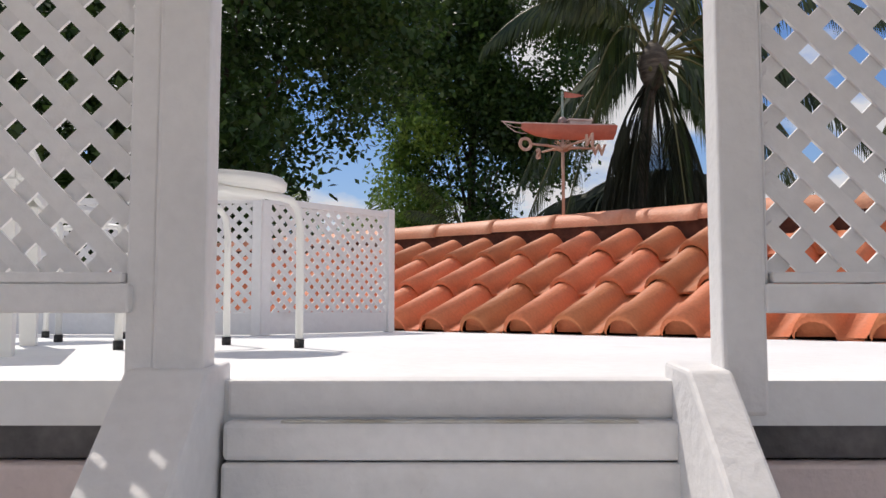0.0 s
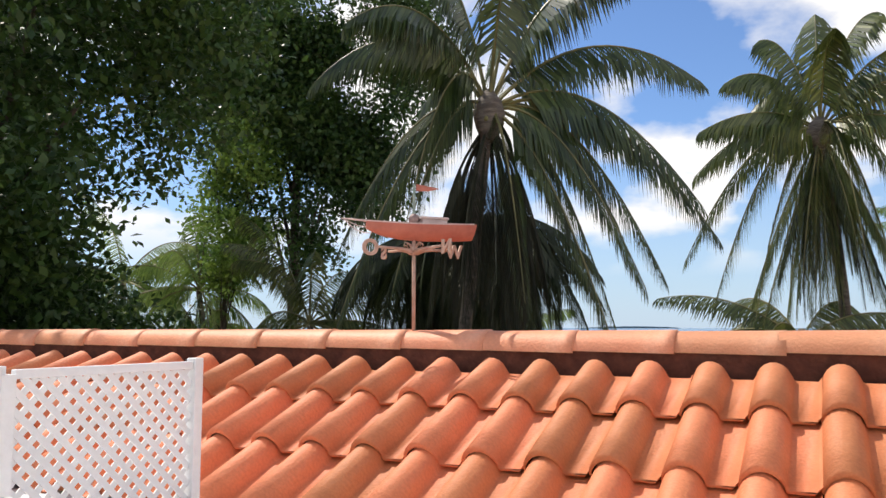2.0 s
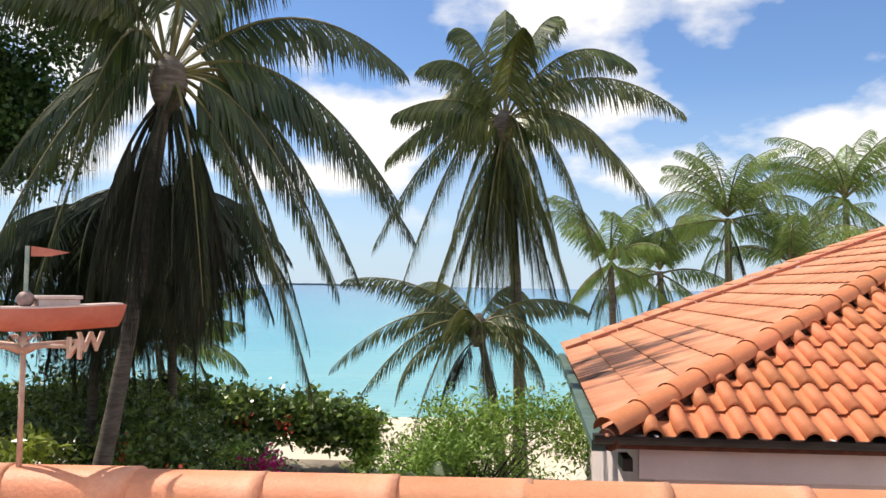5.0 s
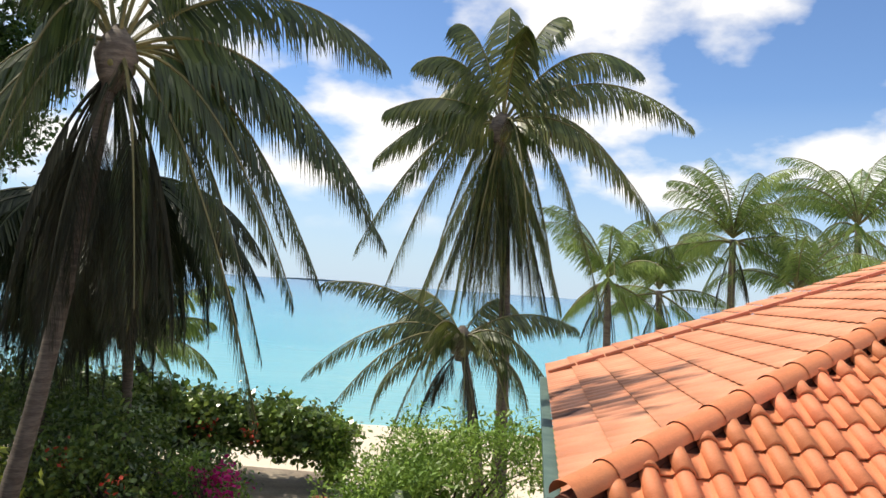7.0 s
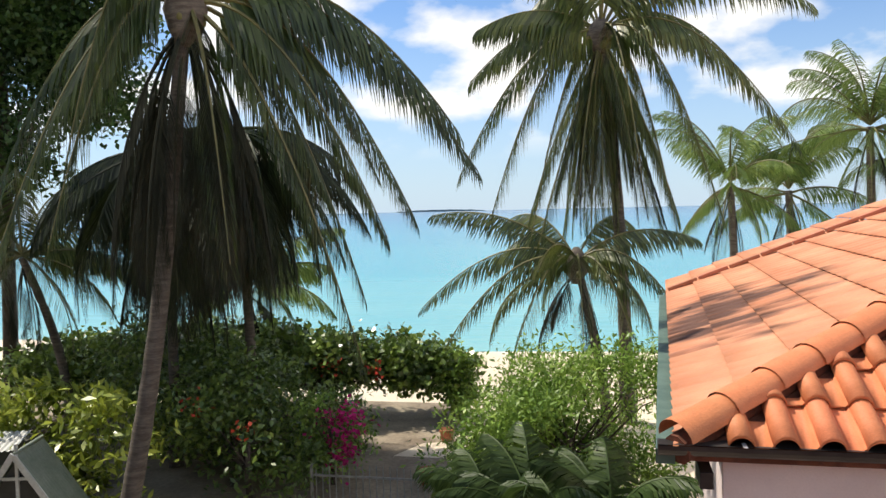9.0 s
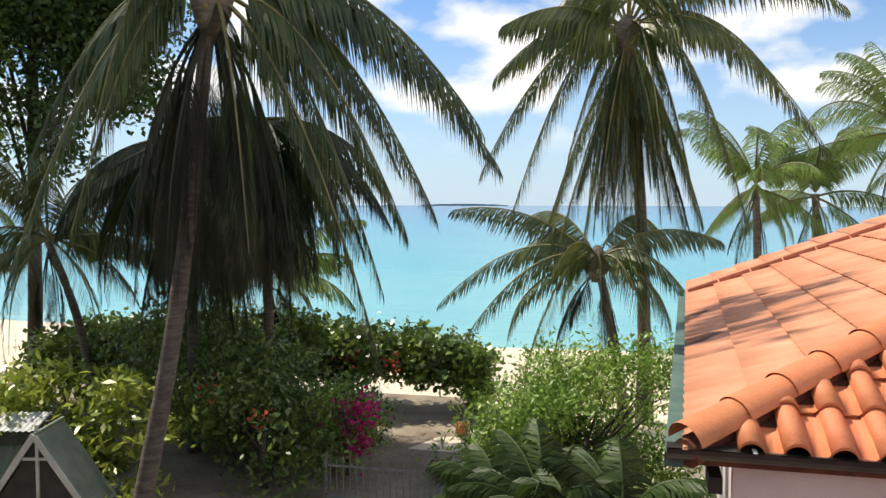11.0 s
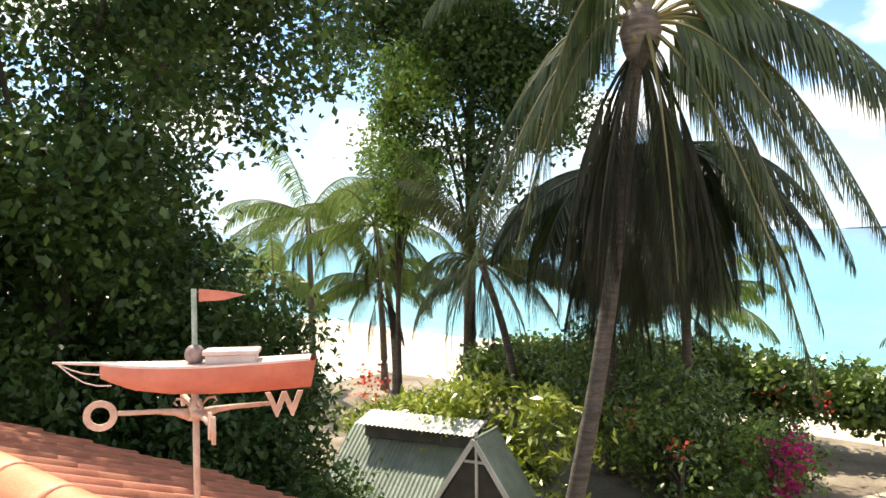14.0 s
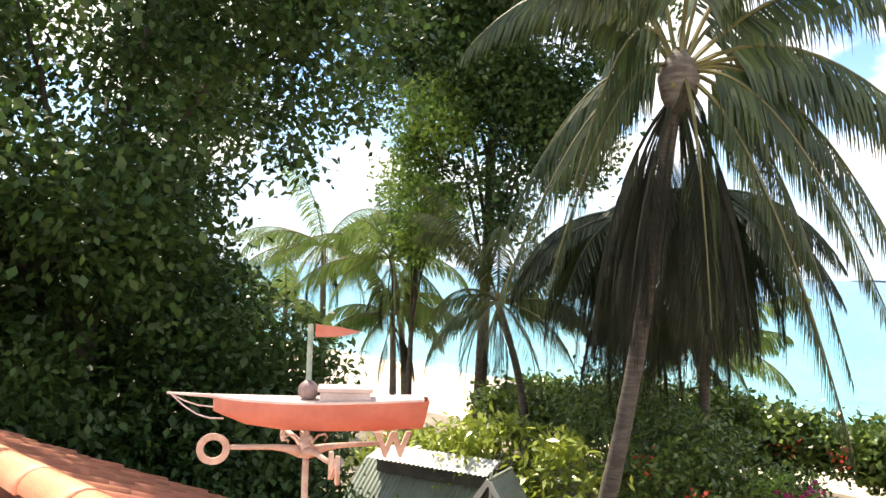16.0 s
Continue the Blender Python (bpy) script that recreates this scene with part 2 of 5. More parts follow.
def add_streaks(m, centre, reach, stretch, dark):
    """Dark lichen streaks in one patch of a roof: noise drawn out along the fall, fading from the patch's centre."""
    n, l = m.node_tree.nodes, m.node_tree.links
    b = n["Principled BSDF"]
    base = b.inputs["Base Color"].links[0].from_socket
    tc = n.new("ShaderNodeTexCoord")
    mp = n.new("ShaderNodeMapping")
    mp.inputs["Location"].default_value = [-c / r for c, r in zip(centre, reach)]
    mp.inputs["Scale"].default_value = [1 / r for r in reach]
    l.new(tc.outputs["Object"], mp.inputs[0])
    gd = n.new("ShaderNodeTexGradient")
    gd.gradient_type = "SPHERICAL"
    l.new(mp.outputs[0], gd.inputs[0])
    m2 = n.new("ShaderNodeMapping")
    m2.inputs["Scale"].default_value = stretch
    l.new(tc.outputs["Object"], m2.inputs[0])
    nz = n.new("ShaderNodeTexNoise")
    nz.inputs["Scale"].default_value, nz.inputs["Detail"].default_value = 1.0, 5
    l.new(m2.outputs[0], nz.inputs["Vector"])
    ma = n.new("ShaderNodeMath")
    ma.operation = "MULTIPLY_ADD"
    ma.inputs[1].default_value = 0.42
    l.new(gd.outputs["Fac"], ma.inputs[0])
    l.new(nz.outputs["Fac"], ma.inputs[2])
    mr = n.new("ShaderNodeMapRange")
    mr.inputs["From Min"].default_value, mr.inputs["From Max"].default_value = 0.66, 0.82
    l.new(ma.outputs[0], mr.inputs["Value"])
    mx = n.new("ShaderNodeMix")
    mx.data_type = "RGBA"
    l.new(mr.outputs[0], mx.inputs[0])
    l.new(base, mx.inputs[6])
    mx.inputs[7].default_value = (*dark, 1)
    l.new(mx.outputs[2], b.inputs["Base Color"])


M_tiles = mat("sunbleached_side_tile", (0.52, 0.20, 0.105), (0.64, 0.29, 0.165), 1.6, 0.7, 0.3, 90, vary=0.05, fine=0.07, c3=(0.72, 0.40, 0.26))
add_streaks(M_tiles, (0.75, 3.9, 0.3), (1.3, 2.6, 1.2), (0.9, 2.6, 1.0), (0.10, 0.04, 0.025))


def sea_material():
    """Turquoise shallows that turn to deeper blue away from the shore, with small waves."""
    m = bpy.data.materials.new("sea_water")
    m.use_nodes = True
    n, l = m.node_tree.nodes, m.node_tree.links
    b = n["Principled BSDF"]
    b.inputs["Roughness"].default_value, b.inputs["Specular IOR Level"].default_value = 0.22, 0.25
    tc = n.new("ShaderNodeTexCoord")
    sp = n.new("ShaderNodeSeparateXYZ")
    l.new(tc.outputs["Object"], sp.inputs[0])
    nz = n.new("ShaderNodeTexNoise")
    nz.inputs["Scale"].default_value, nz.inputs["Detail"].default_value = 0.035, 5
    mp = n.new("ShaderNodeMapping")
    mp.inputs["Scale"].default_value = (0.35, 1.6, 1)
    l.new(tc.outputs["Object"], mp.inputs[0])
    l.new(mp.outputs[0], nz.inputs["Vector"])
    sc = n.new("ShaderNodeMath")
    sc.operation = "MULTIPLY_ADD"
    sc.inputs[1].default_value, sc.inputs[2].default_value = 60.0, -30.0
    l.new(nz.outputs["Fac"], sc.inputs[0])
    ad = n.new("ShaderNodeMath")
    ad.operation = "ADD"
    l.new(sp.outputs["Y"], ad.inputs[0])
    l.new(sc.outputs[0], ad.inputs[1])
    lg = n.new("ShaderNodeMath")
    lg.operation = "LOGARITHM"
    lg.inputs[1].default_value = 10
    mx = n.new("ShaderNodeMath")
    mx.operation = "MAXIMUM"
    mx.inputs[1].default_value = 1.0
    l.new(ad.outputs[0], mx.inputs[0])
    l.new(mx.outputs[0], lg.inputs[0])
    mr = n.new("ShaderNodeMapRange")
    mr.inputs["From Min"].default_value, mr.inputs["From Max"].default_value = 1.35, 3.2
    l.new(lg.outputs[0], mr.inputs["Value"])
    rp = n.new("ShaderNodeValToRGB")
    e = rp.color_ramp.elements
    e[0].position, e[0].color = 0.0, (0.34, 0.50, 0.44, 1)
    e[1].position, e[1].color = 1.0, (0.055, 0.16, 0.28, 1)
    for p, c in ((0.06, (0.16, 0.42, 0.42)), (0.22, (0.065, 0.33, 0.39)), (0.5, (0.045, 0.25, 0.36)), (0.75, (0.05, 0.20, 0.33))):
        q = e.new(p)
        q.color = (*c, 1)
    l.new(mr.outputs[0], rp.inputs[0])
    l.new(rp.outputs[0], b.inputs["Base Color"])
    wv = n.new("ShaderNodeTexNoise")
    wv.inputs["Scale"].default_value, wv.inputs["Detail"].default_value = 0.9, 6
    m2 = n.new("ShaderNodeMapping")
    m2.inputs["Scale"].default_value = (0.4, 1.5, 1)
    l.new(tc.outputs["Object"], m2.inputs[0])
    l.new(m2.outputs[0], wv.inputs["Vector"])
    bp = n.new("ShaderNodeBump")
    bp.inputs["Strength"].default_value, bp.inputs["Distance"].default_value = 0.4, 0.25
    l.new(wv.outputs["Fac"], bp.inputs["Height"])
    l.new(bp.outputs[0], b.inputs["Normal"])
    return m


M_sea = sea_material()


# ---- mesh tools ----
def link(name, me, material=None, parent=None, label="", m=None, smooth=False):
    if material:
        me.materials.append(material)
    if smooth:
        me.polygons.foreach_set("use_smooth", [True] * len(me.polygons))
    ob = new(name, me)
    if parent:
        ob.parent = parent
    if m is not None:
        ob.matrix_basis = m
    if label:
        ob["label"] = label
    return ob


def raw(name, verts, faces, material, parent=None, label="", m=None, smooth=False):
    me = bpy.data.meshes.new(name)
    me.from_pydata([tuple(v) for v in verts], [], faces)
    me.update()
    return link(name, me, material, parent, label, m, smooth)


def part(name, bm, material, parent=None, label="", m=None, smooth=False):
    me = bpy.data.meshes.new(name)
    bm.to_mesh(me)
    bm.free()
    return link(name, me, material, parent, label, m, smooth)


def empty(name, m=None):
    ob = new(name)
    if m is not None:
        ob.matrix_basis = m
    return ob


def box(bm, x0, x1, y0, y1, z0, z1, bevel=0.0, m=None):
    vs = bmesh.ops.create_cube(bm, size=1)["verts"]
    bmesh.ops.scale(bm, vec=(x1 - x0, y1 - y0, z1 - z0), verts=vs)
    bmesh.ops.translate(bm, vec=((x0 + x1) / 2, (y0 + y1) / 2, (z0 + z1) / 2), verts=vs)
    if bevel:
        es = list({e for v in vs for e in v.link_edges})
        r = bmesh.ops.bevel(bm, geom=es, offset=bevel, segments=2, affect="EDGES", profile=0.5)
        vs = list({v for f in r["faces"] for v in f.verts} | {v for v in vs if v.is_valid})
    if m is not None:
        bmesh.ops.transform(bm, matrix=m, verts=[v for v in vs if v.is_valid])
    return bm


def boxed(name, x0, x1, y0, y1, z0, z1, material, parent=None, bevel=0.004, label="", m=None):
    return part(name, box(bmesh.new(), x0, x1, y0, y1, z0, z1, bevel), material, parent, label, m)


def prism(poly, z0, z1):
    """Verts and faces of an upright prism over a counter-clockwise polygon."""
    k = len(poly)
    vs = [(x, y, z0) for x, y in poly] + [(x, y, z1) for x, y in poly]
    fs = [tuple(range(k - 1, -1, -1)), tuple(range(k, 2 * k))]
    fs += [(i, (i + 1) % k, k + (i + 1) % k, k + i) for i in range(k)]
    return vs, fs


def tube(points, radii, sides=8, caps=True):
    """Verts and faces of a round tube through points."""
    pts = [Vector(p) for p in points]
    vs, fs = [], []
    for i, p in enumerate(pts):
        d = (pts[min(i + 1, len(pts) - 1)] - pts[max(i - 1, 0)]).normalized()
        a = d.cross(Vector((0, 0, 1)) if abs(d.z) < 0.95 else Vector((1, 0, 0))).normalized()
        b = d.cross(a)
        r = radii[i] if hasattr(radii, "__len__") else radii
        for s in range(sides):
            t = 2 * math.pi * s / sides
            vs.append(p + (a * math.cos(t) + b * math.sin(t)) * r)
    for i in range(len(pts) - 1):
        for s in range(sides):
            t = (s + 1) % sides
            fs.append((i * sides + s, i * sides + t, (i + 1) * sides + t, (i + 1) * sides + s))
    if caps:
        fs.append(tuple(range(sides - 1, -1, -1)))
        fs.append(tuple(range((len(pts) - 1) * sides, len(pts) * sides)))
    return vs, fs


def join(*chunks):
    vs, fs = [], []
    for v, f in chunks:
        k = len(vs)
        vs += list(v)
        fs += [tuple(i + k for i in face) for face in f]
    return vs, fs


# ---- ground, sea ----
GZ = -3.1


def build_ground():
    """Beach and garden in one sheet that dips under the sea."""
    xs = [-900, -300, -120] + list(range(-60, 61, 3)) + [120, 300, 900]
    ys = [-300, -100, -40] + [-20 + 2 * i for i in range(31)] + [60, 120]
    vs, fs = [], []
    for y in ys:
        for x in xs:
            z = GZ
            shore = 26.8 + 0.35 * math.sin(x * 0.13) + 0.05 * abs(x)
            if y > shore - 6:
                z -= 0.07 * (y - shore + 6) * (1 if y < shore + 20 else 3)
            if 12 < y < shore:
                z += 0.05 * noise.noise((x * 0.4, y * 0.4, 0))
            vs.append((x, y, z))
    w = len(xs)
    for j in range(len(ys) - 1):
        for i in range(w - 1):
            fs.append((j * w + i, j * w + i + 1, (j + 1) * w + i + 1, (j + 1) * w + i))
    return tagged(raw("ground", vs, fs, M_sand, smooth=True), "pale sand of beach and garden path", "sand", kind="structure")


build_ground()
sea = raw("water", [(-4500, 20, -3.5), (4500, 20, -3.5), (4500, 4800, -3.5), (-4500, 4800, -3.5)], [(0, 1, 2, 3)], M_sea)
tagged(sea, "calm turquoise sea turning deeper blue offshore", "sea", kind="structure")
# Brown earth; carried over the path, its dark colour also stands for shade.
bed = raw("garden_bed", [(-16, 3, GZ + 0.01), (2.5, 3, GZ + 0.01), (1.6, 9.5, GZ + 0.01), (-0.1, 12.2, GZ + 0.012), (-0.42, 14.6, GZ + 0.02), (-0.75, 17.2, GZ + 0.03), (-16, 17.0, GZ + 0.03)],
          [(0, 1, 2, 3, 4, 5, 6)], M_earth)
tagged(bed, "brown earth under the shrubs, also standing for shade on the path", "soil", kind="structure")

# ---- house with the terrace ----
E0 = Vector((2.380, -3.001, 0.0))
GA = math.atan2(0.617, 0.787)
GK = 0.89
G = Matrix.Translation(E0) @ Matrix.Rotation(GA, 4, "Z") @ Matrix.Diagonal((GK, GK, GK, 1))


def gl(u, n):
    p = G @ Vector((u, n, 0))
    return (p.x, p.y)


def build_terrace():
    poly = [gl(-2.6, 0.064), gl(2.2, 0.064), (6.0, -1.2), (6.0, -0.9), (-1.85, -0.9), (-1.85, -3.2)]
    vs, fs = prism(poly, -0.06, 0.0)
    floor = tagged(raw("floor", vs, fs, M_slab), "bright white coated terrace slab", "floor", kind="structure")
    a, b = gl(-2.55, 0.11), gl(2.15, 0.11)
    vs, fs = join(prism([a, b, (5.9, -1.1), (5.9, 0.7), (-1.8, 0.7), (-1.8, -3.1)], GZ - 0.1, -0.064), prism([(-3.2, 0.705), (5.9, 0.705), (5.9, 2.4), (-3.2, 2.4)], GZ - 0.1, -0.75), prism([(-3.2, -0.95), (-1.805, -0.95), (-1.805, 0.7), (-3.2, 0.7)], GZ - 0.1, -0.13))
    tagged(raw("wall_house", vs, fs, M_pink), "pale pink rendered house wall", "wall", kind="structure")
    # dark band under the slab's edge either side of the stair
    for x0, x1 in ((-2.5, -0.50), (0.44, 2.1)):
        boxed("trim_dark", x0, x1, 0.074, 0.118, -0.118, -0.063, M_dark, None, 0.003, m=G)["kind"] = "structure"
        boxed("trim_ledge", x0, x1, 0.045, 0.11, -0.40, -0.122, M_pink, None, 0.006, m=G)["kind"] = "structure"
    for n_ in [o for o in scene.objects if o.name.startswith("trim_")]:
        tagged(n_, "dark and pale band under the terrace edge", "trim", kind="structure")


def build_stair():
    stair = tagged(empty("stair", G), "white painted masonry stair with side curbs up to the terrace", "stair")
    boxed("riser_lip", -0.356, 0.325, 0.056, 0.12, -0.055, 0.002, M_white, stair, 0.006)
    boxed("ledge", -0.356, 0.325, 0.03, 0.12, -0.115, -0.058, M_white, stair, 0.008)
    boxed("ledge_dirt", -0.27, 0.26, 0.032, 0.054, -0.0585, -0.0565, M_stain, stair, 0.001, "brown dirt gathered on the ledge")
    boxed("riser", -0.356, 0.325, 0.024, 0.10, -0.24, -0.117, M_white, stair, 0.006)
    for i in range(8):
        z = -0.20 - 0.185 * i
        boxed("step", -0.356, 0.325, 0.02 - 0.218 * (i + 1), 0.02 - 0.218 * i, z - 0.22, z, M_white, stair, 0.008)
    for u0, u1, name in ((0.317, 0.382, "curb"), (-0.484, -0.362, "curb")):
        vs = []
        for u in (u0, u1):
            vs += [(u, 0.10, 0.028), (u, -0.02, 0.022), (u, -1.75, -1.50), (u, -1.75, -1.95), (u, 0.02, -0.30), (u, 0.10, -0.30)]
        fs = [(0, 1, 2, 3, 4, 5), (11, 10, 9, 8, 7, 6)] + [(i, 6 + i, 6 + (i + 1) % 6, (i + 1) % 6) for i in range(6)]
        ob = raw(name, vs, fs, M_white, stair)
        bv = ob.modifiers.new("bevel", "BEVEL")
        bv.width, bv.segments = 0.006, 2
    landing = boxed("floor_landing", -2.5, 2.5, -4.2, -1.72, GZ - 0.1, -1.68, M_slab, None, 0.01, m=G)
    tagged(landing, "white coated lower landing", "floor", kind="structure")
    # Unseen slab, added overhead to keep sun and sky off the stair.
    roof = boxed("ceiling_porch", -2.55, 2.15, -4.4, 0.08, 1.772, 1.87, M_white, None, 0.01, m=G)
    tagged(roof, "unseen white slab added to shade the stair and landing", "porch roof", kind="structure")
    for u0, u1, n0, n1 in ((-2.5, 2.5, -4.4, -4.2), (-2.55, -2.4, -4.2, -0.1), (2.0, 2.15, -4.2, -0.1)):
        w = boxed("wall_landing", u0, u1, n0, n1, -1.9, -0.45, M_pink, None, 0.01, m=G)
        tagged(w, "pale pink rendered parapet wall of the landing", "wall", kind="structure")


def lattice(parent, x0, x1, z0, z1, pitch, width, y, thick, material, mesh_cache):
    """Diagonal slats in two crossing layers inside a rectangle in the parent's x-z plane."""
    w, h = x1 - x0, z1 - z0
    for layer in (0, 1):
        k = -h
        while k < w:
            k += pitch
            a, b = max(k, 0), min(k + h, w)
            if b - a < 0.02:
                continue
            ln = round((b - a) * math.sqrt(2), 3)
            if ln not in mesh_cache:
                me = bpy.data.meshes.new("slat")
                bm = box(bmesh.new(), -ln / 2, ln / 2, -thick / 2, thick / 2, -width / 2, width / 2)
                bm.to_mesh(me)
                bm.free()
                me.materials.append(material)
                mesh_cache[ln] = me
            cx, cz = (a + b) / 2, (a + b) / 2 - k
            ang = -45
            if layer:
                cz, ang = h - cz, 45
            ob = new("slat", mesh_cache[ln])
            ob.parent = parent
            ob.matrix_basis = pose(x0 + cx, y + (0.5 - layer) * thick * 1.02, z0 + cz, 0, ang, 0)


def build_gate():
    """Posts and lattice screens either side of the opening."""
    for side in (-1, 1):
        s = tagged(empty("lattice_screen", G), "white painted timber lattice screen beside the terrace opening", "screen", "screens beside the opening")
        top = 1.72
        if side < 0:
            boxed("post", -0.452, -0.376, 0.0, 0.06, -0.045, top + 0.05, M_white, s, 0.006)
            boxed("post_strip", -0.497, -0.4535, 0.012, 0.05, -0.035, top, M_white, s, 0.004)
            r0, r1 = -1.55, -0.4985
        else:
            boxed("post", 0.376, 0.442, 0.0, 0.06, -0.045, top + 0.05, M_white, s, 0.006)
            boxed("post_strip", 0.4435, 0.450, 0.012, 0.05, 0.104, top, M_white, s, 0.003)
            r0, r1 = 0.4515, 1.5
        boxed("bottom_rail", r0 + (0 if side < 0 else -0.012), r1 + (0.012 if side < 0 else 0), -0.004, 0.055, 0.103, 0.146, M_white, s, 0.004)
        boxed("bead", r0, r1, -0.002, 0.03, 0.147, 0.163, M_white, s, 0.003)
        boxed("top_rail", r0, r1, 0.0, 0.055, top - 0.06, top, M_white, s, 0.004)
        e0, e1 = (r0 - 0.06, r0) if side < 0 else (r1, r1 + 0.06)
        boxed("end_post", e0, e1, 0.0, 0.06, 0.001, top, M_white, s, 0.005)
        lattice(s, r0, r1, 0.155, top - 0.05, 0.0758, 0.0285, 0.03, 0.007, M_white, {})


def build_fences():
    p0, p1 = Vector((0.69, -1.27)), Vector((0.64, -1.93))
    p2 = p1 + Vector((-0.84, -0.54)) * 1.7
    for a, b in ((p0, p1), (p1, p2)):
        d = b - a
        ln = d.length
        m = Matrix.Translation((a.x, a.y, 0)) @ Matrix.Rotation(math.atan2(d.y, d.x), 4, "Z")
        f = tagged(empty("lattice_fence", m), "low white lattice fence panel along the terrace edge", "fence", "low fence panels")
        boxed("post", -0.018, 0.018, -0.02, 0.02, 0.0, 0.522, M_white, f, 0.003)
        boxed("post", ln - 0.045, ln - 0.005, -0.028, 0.02, 0.0, 0.50, M_white, f, 0.003)
        boxed("top_rail", 0.0185, ln - 0.0455, -0.01, 0.012, 0.487, 0.512, M_white, f, 0.003)
        boxed("kick_board", 0.0185, ln - 0.0455, -0.012, 0.01, 0.003, 0.085, M_white, f, 0.003)
        lattice(f, 0.0185, ln - 0.0455, 0.08, 0.49, 0.052, 0.0185, 0.0, 0.005, M_white, {})


def build_stools():
    def stool(m, label):
        s = tagged(empty("stool", m), label, "stool", "white stools on the terrace")
        bm = bmesh.new()
        bmesh.ops.create_cone(bm, cap_ends=True, segments=40, radius1=0.150, radius2=0.156, depth=0.034)
        bmesh.ops.bevel(bm, geom=[e for e in bm.edges if len(e.link_faces) == 2 and e.calc_face_angle(0) > 0.8], offset=0.009, segments=3, affect="EDGES")
        part("seat", bm, M_plastic, s, m=pose(0, 0, 0.398), smooth=True)
        for k in range(2):
            pts = []
            for sx in (-1, 1):
                run = [(sx * 0.16, 0, 0.012), (sx * 0.158, 0, 0.30), (sx * 0.150, 0, 0.345), (sx * 0.128, 0, 0.367), (sx * 0.09, 0, 0.3715)]
                pts += run if sx < 0 else run[::-1]
            z = 0.0 if k == 0 else -0.001
            vs, fs = tube([(x, y, c + z) for x, y, c in pts], 0.0098, 10)
            legs = raw("leg_frame", vs, fs, M_plastic, s, m=pose(0, 0.175 if k else -0.105, 0), smooth=True)
            for sx in (-1, 1):
                vs, fs = tube([(sx * 0.16, 0, 0), (sx * 0.16, 0, 0.022)], 0.0125, 10)
                raw("rubber_foot", vs, fs, M_rubber, legs, "black rubber foot", smooth=True)
        return s

    stool(pose(1.37, -2.63, 0, 0, 0, 92), "white tubular stool with a round seat")
    stool(pose(0.46, -2.62, 0, 0, 0, 20), "white tubular stool with a round seat beside the fence")


def build_side_table():
    t = tagged(empty("side_table", pose(0.9, -3.18, 0, 0, 0, -30)), "white moulded plastic side table with broad slab legs", "table")
    bm = box(bmesh.new(), -0.31, 0.31, -0.31, 0.31, 0.415, 0.437, 0.008)
    part("tabletop", bm, M_plastic, t)
    for x0, x1, y0, y1 in ((-0.29, 0.29, -0.292, -0.277), (-0.29, 0.29, 0.277, 0.292), (-0.292, -0.277, -0.275, 0.275), (0.277, 0.292, -0.275, 0.275)):
        boxed("apron", x0, x1, y0, y1, 0.365, 0.4145, M_plastic, t, 0.004)
    for sx in (-1, 1):
        for sy in (-1, 1):
            vs = []
            for z, w, o in ((0.0, 0.034, 0.0), (0.2, 0.042, -0.004), (0.364, 0.05, -0.012)):
                cx, cy = sx * (0.262 + o), sy * (0.262 + o)
                vs += [(cx - w, cy - w * 0.55, z), (cx + w, cy - w * 0.55, z), (cx + w, cy + w * 0.55, z), (cx - w, cy + w * 0.55, z)]
            fs = [(3, 2, 1, 0), (8, 9, 10, 11)] + [(4 * j + i, 4 * j + (i + 1) % 4, 4 * j + 4 + (i + 1) % 4, 4 * j + 4 + i) for j in (0, 1) for i in range(4)]
            raw("leg", vs, fs, M_plastic, t)


build_terrace()
build_stair()
build_gate()
build_fences()
build_stools()
build_side_table()


# ---- roofs ----
PITCH, TW, EXPO = 0.44, 0.218, 0.355
SLOPE = math.atan(PITCH)


def tile_mesh(name, length, width=TW, roll=0.074, rows=2, material=M_tile, lite=False, plug=False):
    """One S tile: a round roll and a flat pan with a small upstand; nose at y = 0, raised by its own thickness."""
    th = 0.016
    prof = []
    rw = width * 0.61
    k = 5 if lite else 9
    for i in range(k + 1):
        t = math.pi * i / k
        prof.append((-rw / 2 * math.cos(t), roll * math.sin(t) ** 1.1))
    prof += [(rw / 2 + 0.008, -0.004), (width - rw / 2 - 0.006, -0.004), (width - rw / 2 + 0.006, 0.016)]
    if lite:
        prof = prof[:-2] + [(width - rw / 2 + 0.004, -0.002)]
    vs, fs = [], []
    ends = ((0.0, 0.027, 1.0), (length, 0.0, 0.93))
    for y, lift, sc in ends:
        for x, z in prof:
            vs.append((x * (sc if x < rw / 2 else 1), y, z * sc + lift))
    n = len(prof)
    for i in range(n - 1):
        fs.append((i, i + 1, n + i + 1, n + i))
    base = len(vs)
    for x, z in prof:
        vs.append((x * 0.92, 0.002, z * 0.84 + 0.027 - th * 0.8))
    for i in range(n - 1):
        fs.append((base + i, base + i + 1, i + 1, i))
    if plug:   # mortar fill set back in the open end of the roll
        base = len(vs)
        vs += [(x * 0.95, 0.03, z * 0.9 + 0.012) for x, z in prof[:k + 1]]
        fs.append(tuple(range(base, base + k + 1)))
    me = bpy.data.meshes.new(name)
    me.from_pydata(vs, [], fs)
    me.polygons.foreach_set("use_smooth", [len(f) == 4 for f in fs])
    me.materials.append(material)
    me.update()
    return me


